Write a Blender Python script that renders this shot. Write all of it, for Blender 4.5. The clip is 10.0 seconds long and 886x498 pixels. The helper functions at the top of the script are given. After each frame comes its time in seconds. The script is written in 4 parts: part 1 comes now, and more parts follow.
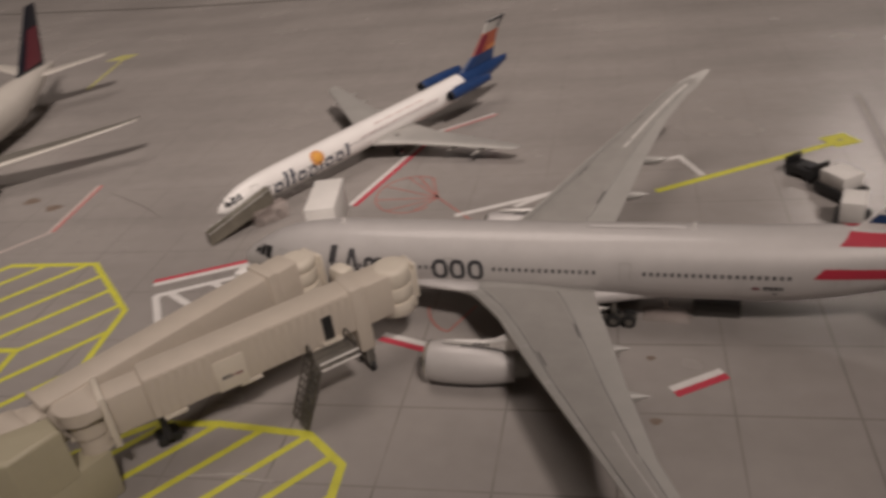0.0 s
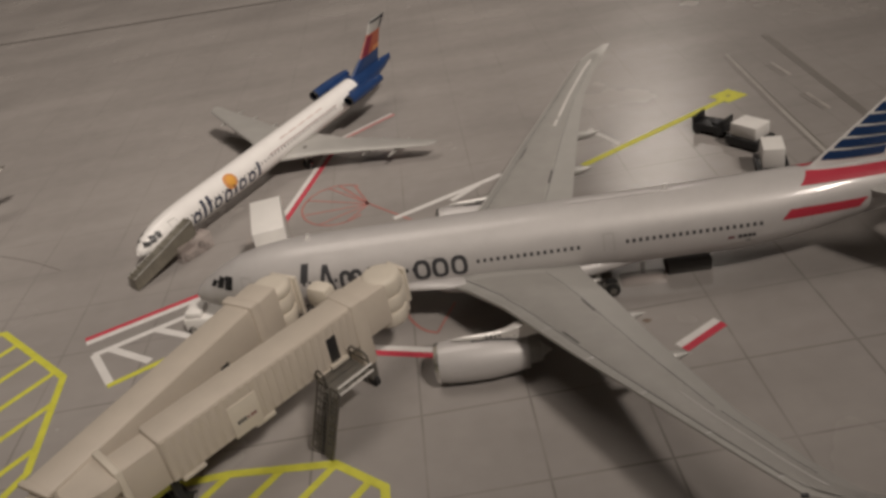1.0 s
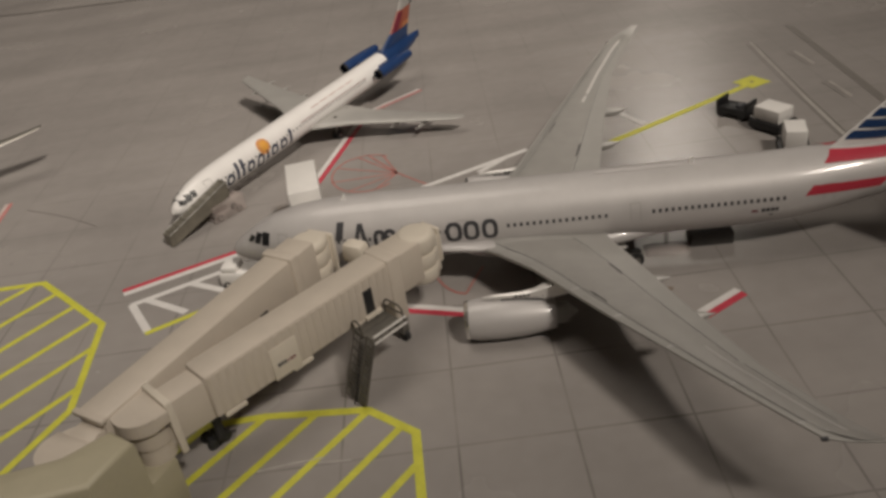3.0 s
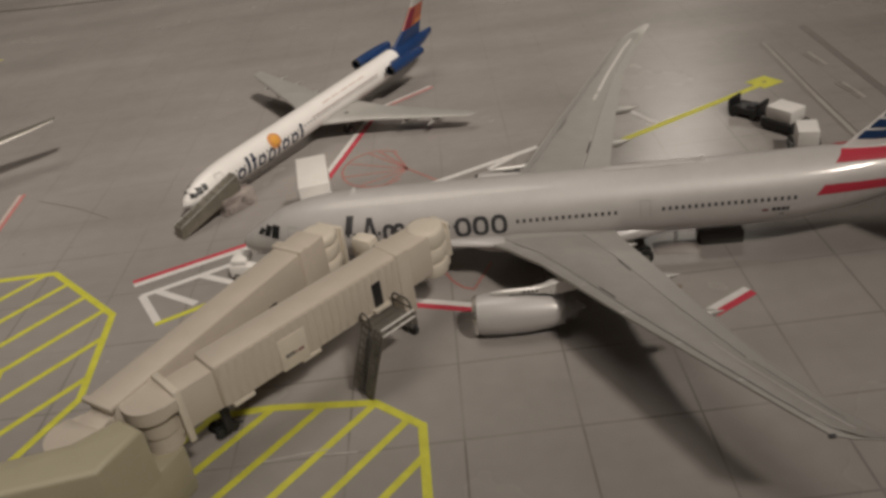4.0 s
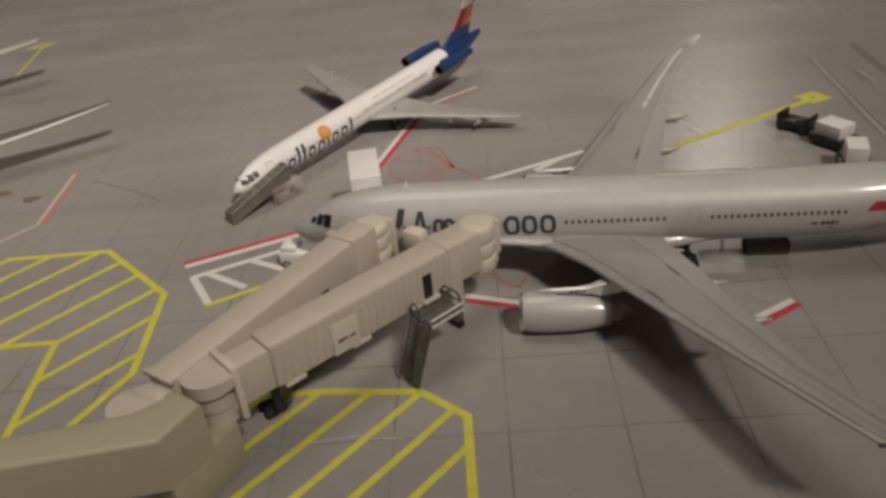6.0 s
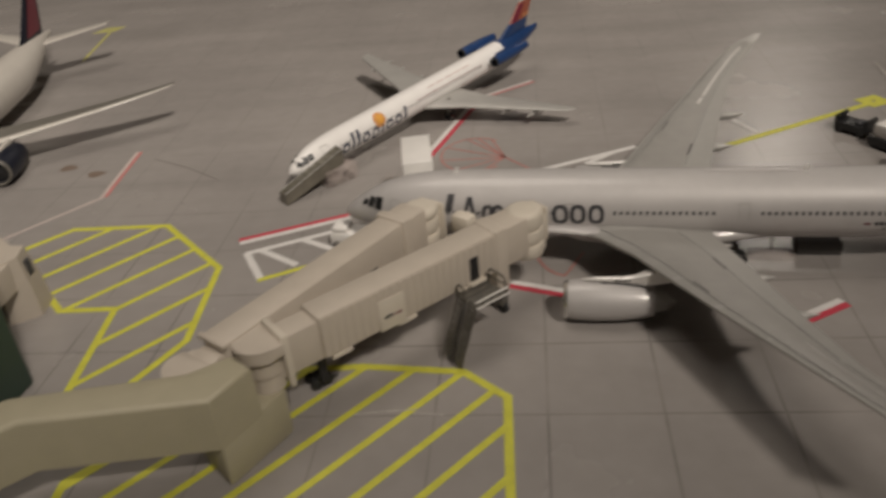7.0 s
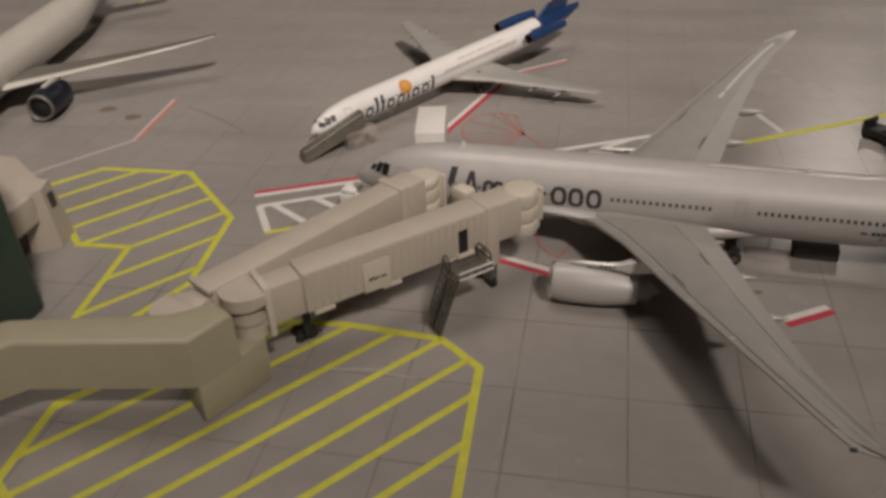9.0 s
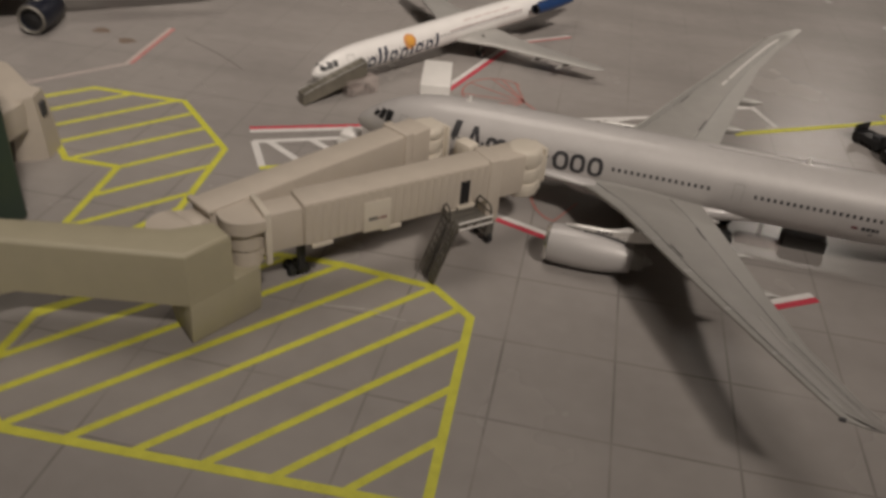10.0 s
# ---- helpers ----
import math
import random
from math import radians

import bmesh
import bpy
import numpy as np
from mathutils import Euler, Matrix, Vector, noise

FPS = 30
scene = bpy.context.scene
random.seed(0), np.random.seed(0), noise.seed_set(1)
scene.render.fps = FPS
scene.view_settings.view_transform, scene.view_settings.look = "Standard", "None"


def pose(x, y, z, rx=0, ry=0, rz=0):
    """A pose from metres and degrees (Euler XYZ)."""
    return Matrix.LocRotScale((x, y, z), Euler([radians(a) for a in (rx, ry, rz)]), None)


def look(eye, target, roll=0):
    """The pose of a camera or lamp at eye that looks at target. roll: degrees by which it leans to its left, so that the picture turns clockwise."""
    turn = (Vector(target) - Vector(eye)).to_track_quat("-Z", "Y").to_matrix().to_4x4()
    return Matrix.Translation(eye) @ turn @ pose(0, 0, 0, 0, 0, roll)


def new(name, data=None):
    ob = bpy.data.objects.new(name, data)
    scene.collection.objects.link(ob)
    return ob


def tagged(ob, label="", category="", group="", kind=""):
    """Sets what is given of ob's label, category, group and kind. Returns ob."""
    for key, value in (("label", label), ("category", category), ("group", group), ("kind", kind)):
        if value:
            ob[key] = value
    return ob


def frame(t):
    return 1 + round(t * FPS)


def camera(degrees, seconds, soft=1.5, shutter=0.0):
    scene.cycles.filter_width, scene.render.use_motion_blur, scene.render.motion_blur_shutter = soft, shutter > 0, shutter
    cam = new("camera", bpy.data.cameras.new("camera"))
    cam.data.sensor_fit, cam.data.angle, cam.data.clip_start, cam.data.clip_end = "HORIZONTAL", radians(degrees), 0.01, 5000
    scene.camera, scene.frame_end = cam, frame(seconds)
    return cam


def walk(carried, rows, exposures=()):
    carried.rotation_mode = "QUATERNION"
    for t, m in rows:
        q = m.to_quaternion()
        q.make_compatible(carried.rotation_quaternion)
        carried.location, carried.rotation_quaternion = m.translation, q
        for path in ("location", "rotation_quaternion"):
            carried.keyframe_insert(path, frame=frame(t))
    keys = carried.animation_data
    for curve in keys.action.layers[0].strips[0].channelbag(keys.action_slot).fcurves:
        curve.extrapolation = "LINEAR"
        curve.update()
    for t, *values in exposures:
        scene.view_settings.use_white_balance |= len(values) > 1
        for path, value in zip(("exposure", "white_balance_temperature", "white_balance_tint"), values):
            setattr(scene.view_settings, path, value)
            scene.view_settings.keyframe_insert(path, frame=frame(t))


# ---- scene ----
MM = 0.001  # the model stand is 1:400, so its parts are laid out in millimetres

cam = camera(57.13, 10.0, soft=3.2, shutter=0.6)
# seconds, eye in mm, yaw to the left, pitch up, roll
ROWS = [
    (0.0, 35.98, 5.89, 95.73, 12.408, -29.571, -8.496),
    (0.2, 33.23, 5.51, 96.39, 8.327, -29.948, -7.707),
    (0.4, 28.83, 9.43, 97.77, 3.952, -31.308, -9.076),
    (0.5, 22.03, 5.87, 101.24, 3.066, -31.528, -11.518),
    (1.0, 6.21, 8.05, 96.66, -1.540, -31.101, -10.680),
    (1.5, 5.57, 5.60, 97.36, -1.750, -31.234, -10.800),
    (2.0, 3.50, 4.46, 96.82, -2.024, -31.332, -9.973),
    (2.5, 0.99, 1.81, 95.50, -1.251, -31.002, -9.326),
    (3.0, 0.06, 1.00, 95.42, -0.980, -31.611, -8.829),
    (4.5, 0.00, -0.00, 94.50, 0.020, -31.405, -8.403),
    (5.0, -0.44, -0.21, 94.56, -0.027, -31.144, -8.137),
    (5.5, -4.69, -1.58, 94.68, 1.094, -30.993, -6.413),
    (5.7, -5.69, -2.11, 95.55, 1.066, -31.106, -6.273),
    (6.8, -2.93, -4.81, 95.49, 5.087, -30.970, -6.882),
    (7.0, -5.41, -6.51, 94.42, 5.526, -30.817, -6.033),
    (7.3, -13.98, -13.21, 91.43, 4.366, -30.048, -1.998),
    (7.5, -12.54, -17.40, 93.06, 5.314, -29.825, -2.124),
    (7.7, -1.36, -12.76, 93.26, 8.399, -29.986, -4.908),
    (7.8, 2.83, -10.23, 94.74, 9.413, -28.851, -6.275),
    (8.0, 9.36, -8.88, 98.51, 10.999, -31.096, -9.420),
    (8.5, 11.05, -8.69, 98.31, 10.597, -31.901, -6.802),
    (9.0, 6.77, -8.93, 96.18, 10.106, -32.717, -3.057),
    (9.5, 10.62, -13.14, 97.39, 12.088, -33.990, -0.913),
    (10.0, 0.11, -13.00, 90.76, 6.702, -33.994, 4.824),
]
walk(cam, [(t, pose(x * MM, y * MM, z * MM, 90 + p, 0, w) @ pose(0, 0, 0, 0, 0, r)) for t, x, y, z, w, p, r in ROWS],
     exposures=((0.0, -0.25, 6580, 18), (0.5, -0.25, 6540, 14), (1.0, -0.21, 6500, 12), (2.5, -0.21, 6500, 10), (5.5, -0.21, 6500, 10), (7.0, -0.21, 6500, 10), (8.5, -0.21, 6550, 14), (10.0, -0.27, 6520, 12)))

# ---- light ----
world = bpy.data.worlds.new("room_air")
world.use_nodes = True
world.node_tree.nodes["Background"].inputs[0].default_value = (1.0, 0.86, 0.72, 1)
world.node_tree.nodes["Background"].inputs[1].default_value = 0.02
scene.world = world
scene.view_settings.exposure = 0.0


def lamp(name, eye, target, size, watts, colour):
    data = bpy.data.lights.new(name, "AREA")
    data.shape, data.size, data.energy, data.color = "DISK", size, watts, colour
    ob = new(name, data)
    ob.matrix_world = look(eye, target)
    return ob


WARM = (1.0, 0.90, 0.79)


def spot(name, eye, target, radius, watts, colour, cone, blend):
    data = bpy.data.lights.new(name, "SPOT")
    data.shadow_soft_size, data.energy, data.color = radius, watts, colour
    data.spot_size, data.spot_blend = radians(cone), blend
    ob = new(name, data)
    ob.matrix_world = look(eye, target)
    return ob


# a spot over the viewer's shoulder, its cone edge standing in for an unseen shadow nearby, and a bulb across the room
# that mirrors in the mat
spot("key_spot_light", (0.66, -0.89, 1.525), (-0.172, 0.46, 0.0), 0.12, 156, WARM, 18.3, 0.31)
lamp("far_bulb_light", (0.88, 2.55, 1.30), (0.05, 0.2, 0.0), 0.26, 2.7, WARM)
# added overhead fill, not a known lamp; it lifts the shadows
lamp("overhead_fill_light", (-0.3, 0.5, 1.70), (-0.3, 0.5, 0.0), 0.9, 8.2, WARM)


# ---- materials ----
def mat(name, colour, rough=0.5, metal=0.0, vary=0.08, scale=300.0, fine=2500.0, bump=0.02, clear=0.0, alpha=1.0, coat_rough=0.14):
    m = bpy.data.materials.new(name)
    m.use_nodes = True
    n, l = m.node_tree.nodes, m.node_tree.links
    b = n["Principled BSDF"]
    b.inputs["Roughness"].default_value = rough
    b.inputs["Metallic"].default_value = metal
    b.inputs["Coat Weight"].default_value = clear
    b.inputs["Alpha"].default_value = alpha
    b.inputs["Coat Roughness"].default_value = coat_rough
    tc = n.new("ShaderNodeTexCoord")
    big, small = n.new("ShaderNodeTexNoise"), n.new("ShaderNodeTexNoise")
    big.inputs["Scale"].default_value, small.inputs["Scale"].default_value = scale, fine
    big.inputs["Detail"].default_value = small.inputs["Detail"].default_value = 4
    for t in (big, small):
        l.new(tc.outputs["Object"], t.inputs["Vector"])
    add = n.new("ShaderNodeMath")
    add.operation = "MULTIPLY_ADD"
    l.new(small.outputs["Fac"], add.inputs[0])
    add.inputs[1].default_value = 0.4
    l.new(big.outputs["Fac"], add.inputs[2])
    ramp = n.new("ShaderNodeMapRange")
    ramp.inputs["From Min"].default_value, ramp.inputs["From Max"].default_value = 0.4, 1.0
    ramp.inputs["To Min"].default_value, ramp.inputs["To Max"].default_value = 1 - vary, 1 + vary
    l.new(add.outputs[0], ramp.inputs["Value"])
    mul = n.new("ShaderNodeVectorMath")
    mul.operation = "SCALE"
    mul.inputs[0].default_value = colour
    l.new(ramp.outputs[0], mul.inputs["Scale"])
    l.new(mul.outputs[0], b.inputs["Base Color"])
    r2 = n.new("ShaderNodeMapRange")
    r2.inputs["To Min"].default_value, r2.inputs["To Max"].default_value = max(0.03, rough - 0.08), min(1, rough + 0.08)
    l.new(big.outputs["Fac"], r2.inputs["Value"])
    l.new(r2.outputs[0], b.inputs["Roughness"])
    if bump:
        bp = n.new("ShaderNodeBump")
        bp.inputs["Strength"].default_value, bp.inputs["Distance"].default_value = bump, 0.0002
        l.new(small.outputs["Fac"], bp.inputs["Height"])
        l.new(bp.outputs[0], b.inputs["Normal"])
    return m


SILVER = mat("silver_paint", (0.53, 0.51, 0.50), 0.50, 0.15, 0.05, clear=0.4, coat_rough=0.1)
WING_DARK = mat("dark_wing_grey", (0.17, 0.16, 0.14), 0.42, 0.1, 0.08)
WING_PANEL = mat("wing_panel_grey", (0.33, 0.318, 0.30), 0.42, 0.1, 0.08)
# Cream darkened and yellowed: the near corner's dimmer light put into the colour.
WALK_CREAM = mat("dimmed_cream_plastic", (0.40, 0.365, 0.262), 0.5, 0.0, 0.05)
WING_GREY = mat("wing_grey_paint", (0.40, 0.39, 0.37), 0.42, 0.2, 0.06)
BARE = mat("polished_metal", (0.72, 0.71, 0.69), 0.25, 0.9, 0.05)
WHITE = mat("white_gloss_paint", (0.80, 0.78, 0.76), 0.35, 0.0, 0.03, clear=0.3)
# White darkened in the paint for the weaker light on the left airliner.
DIMMED_WHITE = mat("dimmed_white_paint", (0.53, 0.50, 0.455), 0.4, 0.0, 0.05, clear=0.2)
CRATE_WHITE = mat("white_plastic", (0.78, 0.76, 0.73), 0.5, 0.0, 0.04)
CREAM = mat("cream_plastic", (0.53, 0.472, 0.402), 0.5, 0.0, 0.05)
CREAM_LIGHT = mat("cream_plastic_light", (0.62, 0.565, 0.48), 0.5, 0.0, 0.05)
BLOCK_BLACK = mat("matt_black", (0.065, 0.061, 0.057), 0.6)
BLACK = mat("black_plastic", (0.015, 0.015, 0.016), 0.45, 0.0, 0.1)
INK = mat("dark_grey_ink", (0.05, 0.05, 0.055), 0.5)
RED = mat("red_print", (0.45, 0.03, 0.055), 0.45, 0.0, 0.08)
BLUE = mat("blue_print", (0.012, 0.045, 0.14), 0.4, 0.0, 0.08)
ROYAL_BLUE = mat("royal_blue_print", (0.014, 0.042, 0.13), 0.4, 0.0, 0.08)
ORANGE = mat("orange_print", (0.33, 0.09, 0.05), 0.45)
AMBER = mat("amber_print", (0.72, 0.36, 0.07), 0.45)
SUN_ORANGE = mat("soft_orange_print", (0.62, 0.29, 0.10), 0.45)
PALE_PRINT = mat("pale_red_print", (0.56, 0.44, 0.42), 0.5)
FIN_ORANGE = mat("fin_orange_print", (0.50, 0.20, 0.08), 0.45)
TITLE_NAVY = mat("title_navy_print", (0.02, 0.028, 0.06), 0.45)
MAROON = mat("maroon_print", (0.16, 0.02, 0.035), 0.45)
NAVY = mat("navy_print", (0.008, 0.010, 0.020), 0.45)
LINE_YELLOW = mat("yellow_print", (0.59, 0.58, 0.065), 0.5, 0.0, 0.15, 400)
PALE_YELLOW = mat("worn_yellow_print", (0.44, 0.42, 0.15), 0.5, 0.0, 0.15, 400)
LINE_WHITE = mat("white_print", (0.68, 0.66, 0.64), 0.5, 0.0, 0.08, 400)
LINE_RED = mat("signal_red_print", (0.52, 0.05, 0.08), 0.5, 0.0, 0.1, 400)
FADED_RED = mat("faded_red_print", (0.50, 0.20, 0.19), 0.5, 0.0, 0.1, 400)
PALE_PINK = mat("faded_pink_print", (0.52, 0.44, 0.41), 0.5, 0.0, 0.1, 400)
THIN_RED = mat("faint_red_print", (0.40, 0.17, 0.15), 0.5, 0.0, 0.2, 400)
STAIR_METAL = mat("etched_metal", (0.22, 0.21, 0.19), 0.4, 0.7, 0.15)
RAIL_BRIGHT = mat("bright_rail_metal", (0.80, 0.78, 0.75), 0.3, 0.3, 0.05, clear=0.4)
STAIR_DARK = mat("dark_etched_metal", (0.14, 0.13, 0.115), 0.42, 0.6, 0.15)
GREEN = mat("dark_green_plastic", (0.030, 0.064, 0.045), 0.45, 0.0, 0.1)
GLASS_DARK = mat("smoked_glass", (0.01, 0.012, 0.012), 0.08, 0.0, 0.05, bump=0)
TYRE = mat("tyre_black", (0.02, 0.02, 0.02), 0.7)
CLEAR = mat("hazy_clear_plastic", (0.62, 0.53, 0.49), 0.3, 0.0, 0.35, 500, 1500, bump=0.4, alpha=0.3)
WALL_PAINT = mat("wall_paint", (0.62, 0.58, 0.52), 0.7, 0.0, 0.05, 3, 60)
FLOOR_WOOD = mat("floor_brown", (0.20, 0.13, 0.08), 0.5, 0.0, 0.2, 6, 80)


def mat_print():
    """The printed apron: worn concrete with slab joints, 19.05 mm apart (25 ft)."""
    m = mat("printed_concrete", (0.325, 0.302, 0.286), 0.30, 0.0, 0.13, 22, 240, bump=0.0)
    n, l = m.node_tree.nodes, m.node_tree.links
    b = n["Principled BSDF"]
    base = b.inputs["Base Color"].links[0].from_socket
    tc = n.new("ShaderNodeTexCoord")
    sep = n.new("ShaderNodeSeparateXYZ")
    l.new(tc.outputs["Object"], sep.inputs[0])

    def node(op, a, c=None, d=None):
        q = n.new("ShaderNodeMath")
        q.operation = op
        for k, v in enumerate((a, c, d)):
            if v is None:
                continue
            if isinstance(v, (int, float)):
                q.inputs[k].default_value = v
            else:
                l.new(v, q.inputs[k])
        return q.outputs[0]

    lines = []
    for axis in ("X", "Y"):
        f = node("PINGPONG", sep.outputs[axis], SLAB * MM / 2)
        lines.append(node("LESS_THAN", f, 0.0002))
    joint = node("MAXIMUM", lines[0], lines[1])
    wob = n.new("ShaderNodeTexNoise")
    wob.inputs["Scale"].default_value, wob.inputs["Detail"].default_value = 45, 3
    l.new(tc.outputs["Object"], wob.inputs["Vector"])
    fade = n.new("ShaderNodeMapRange")
    fade.inputs["From Min"].default_value, fade.inputs["From Max"].default_value = 0.35, 0.6
    fade.inputs["To Min"].default_value, fade.inputs["To Max"].default_value = 0.06, 0.5
    l.new(wob.outputs["Fac"], fade.inputs["Value"])
    far = n.new("ShaderNodeMapRange")
    far.inputs["From Min"].default_value, far.inputs["From Max"].default_value = 0.03, 0.14
    far.inputs["To Min"].default_value, far.inputs["To Max"].default_value = 1.0, 0.35
    l.new(sep.outputs["Y"], far.inputs["Value"])
    strength = node("MULTIPLY", node("MULTIPLY", joint, fade.outputs[0]), far.outputs[0])
    dark = n.new("ShaderNodeMix")
    dark.data_type = "RGBA"
    l.new(strength, dark.inputs["Factor"])
    l.new(base, dark.inputs["A"])
    dark.inputs["B"].default_value = (0.09, 0.08, 0.075, 1)
    # long faint streaks of wear along the taxi direction
    mp = n.new("ShaderNodeMapping")
    mp.inputs["Scale"].default_value = (4, 26, 1)
    mp.inputs["Rotation"].default_value = (0, 0, 0.25)
    l.new(tc.outputs["Object"], mp.inputs["Vector"])
    st = n.new("ShaderNodeTexNoise")
    st.inputs["Scale"].default_value, st.inputs["Detail"].default_value = 1.6, 6
    l.new(mp.outputs[0], st.inputs["Vector"])
    sr = n.new("ShaderNodeMapRange")
    sr.inputs["From Min"].default_value, sr.inputs["From Max"].default_value = 0.35, 0.7
    sr.inputs["To Min"].default_value, sr.inputs["To Max"].default_value = 1.05, 0.88
    l.new(st.outputs["Fac"], sr.inputs["Value"])
    sc = n.new("ShaderNodeVectorMath")
    sc.operation = "SCALE"
    l.new(dark.outputs["Result"], sc.inputs[0])
    l.new(sr.outputs[0], sc.inputs["Scale"])
    l.new(sc.outputs[0], b.inputs["Base Color"])
    n["Map Range.001"].inputs["To Min"].default_value, n["Map Range.001"].inputs["To Max"].default_value = 0.23, 0.30
    return m


SLAB = 19.05
CONCRETE = mat_print()


# ---- building helpers ----
def part(name, bm, material, parent=None, label="", smooth=True):
    bmesh.ops.recalc_face_normals(bm, faces=bm.faces)
    bmesh.ops.scale(bm, vec=(MM, MM, MM), verts=bm.verts)
    me = bpy.data.meshes.new(name)
    bm.to_mesh(me)
    bm.free()
    me.materials.append(material)
    if smooth:
        me.polygons.foreach_set("use_smooth", [True] * len(me.polygons))
        me.set_sharp_from_angle(angle=radians(38))
    ob = new(name, me)
    ob.parent = parent
    return tagged(ob, label)


def thing(name, label, category, x=0.0, y=0.0, z=0.0, turn=0.0, group="", kind=""):
    ob = new(name)
    ob.empty_display_size = 0.01
    ob.matrix_basis = pose(x * MM, y * MM, z * MM, 0, 0, turn)
    return tagged(ob, label, category, group, kind)


def box(bm, x0, x1, y0, y1, z0, z1, bevel=0.0, m=None):
    r = bmesh.ops.create_cube(bm, size=1)
    vs = r["verts"]
    for v in vs:
        v.co = Vector(((x0 + x1) / 2 + v.co.x * (x1 - x0), (y0 + y1) / 2 + v.co.y * (y1 - y0), (z0 + z1) / 2 + v.co.z * (z1 - z0)))
    if bevel:
        es = list({e for v in vs for e in v.link_edges})
        g = bmesh.ops.bevel(bm, geom=es, offset=bevel, segments=2, affect="EDGES", profile=0.5)
        vs = list({v for f in g["faces"] for v in f.verts} | {v for v in vs if v.is_valid})
    if m is not None:
        bmesh.ops.transform(bm, matrix=m, verts=vs)
    return bm


def boxes(*rows, bevel=0.0):
    bm = bmesh.new()
    for r in rows:
        box(bm, *r, bevel=bevel)
    return bm


def loft(bm, rings, cap=True, closed=True):
    vs = [[bm.verts.new(p) for p in ring] for ring in rings]
    k = len(rings[0])
    for a, b in zip(vs, vs[1:]):
        for i in range(k if closed else k - 1):
            j = (i + 1) % k
            bm.faces.new((a[i], a[j], b[j], b[i]))
    if cap:
        bm.faces.new(vs[0])
        bm.faces.new(vs[-1])
    return bm


def prism(outline, z0, z1, bevel=0.0):
    bm = bmesh.new()
    loft(bm, [[(x, y, z) for x, y in outline] for z in (z0, z1)])
    if bevel:
        bmesh.ops.bevel(bm, geom=list(bm.edges), offset=bevel, segments=2, affect="EDGES", profile=0.5)
    return bm


def soft_prism(outline, z0, z1, r):
    """A prism whose upper edges are rounded."""
    pts = [Vector(p) for p in outline]
    turn = sum(a.x * b.y - b.x * a.y for a, b in zip(pts, pts[1:] + pts[:1]))
    pts = pts if turn > 0 else pts[::-1]

    def ring(d):
        out = []
        for i, p in enumerate(pts):
            e0, e1 = (p - pts[i - 1]).normalized(), (pts[(i + 1) % len(pts)] - p).normalized()
            n0, n1 = Vector((-e0.y, e0.x)), Vector((-e1.y, e1.x))
            m = (n0 + n1).normalized()
            out.append(p + m * d / max(0.6, m.dot(n0)))
        return out

    levels = [(z0, 0.0), (z1 - r, 0.0)] + [(z1 - r + r * math.sin(t), r * (1 - math.cos(t))) for t in (0.4, 0.8, 1.2, 1.57)]
    return loft(bmesh.new(), [[(q.x, q.y, z) for q in ring(d)] for z, d in levels])


def tube(bm, a, b, r, n=8, r2=None):
    a, b = Vector(a), Vector(b)
    q = (b - a).to_track_quat("Z", "Y").to_matrix()
    rings = []
    for p, rad in ((a, r), (b, r if r2 is None else r2)):
        rings.append([p + q @ Vector((rad * math.cos(t), rad * math.sin(t), 0)) for t in np.linspace(0, 2 * math.pi, n, endpoint=False)])
    return loft(bm, rings)


def lathe(bm, profile, centre=(0, 0, 0), axis="X", n=28, cap=True):
    """profile: rows of (along, radius)."""
    rings = []
    for a, r in profile:
        ring = []
        for t in np.linspace(0, 2 * math.pi, n, endpoint=False):
            c, s = r * math.cos(t), r * math.sin(t)
            p = {"X": (a, c, s), "Y": (c, a, s), "Z": (c, s, a)}[axis]
            ring.append(tuple(np.add(centre, p)))
        rings.append(ring)
    return loft(bm, rings, cap)


def smooth_rows(rows, steps=5):
    """A smooth curve through rows of numbers."""
    rows = np.array(rows, float)
    out = []
    for i in range(len(rows) - 1):
        p0, p1, p2, p3 = rows[max(i - 1, 0)], rows[i], rows[i + 1], rows[min(i + 2, len(rows) - 1)]
        for t in np.linspace(0, 1, steps, endpoint=False):
            q = 0.5 * (2 * p1 + (p2 - p0) * t + (2 * p0 - 5 * p1 + 4 * p2 - p3) * t**2 + (3 * p1 - p0 - 3 * p2 + p3) * t**3)
            q[0] = p1[0] + (p2[0] - p1[0]) * t
            out.append(q)
    out.append(rows[-1])
    return np.array(out)


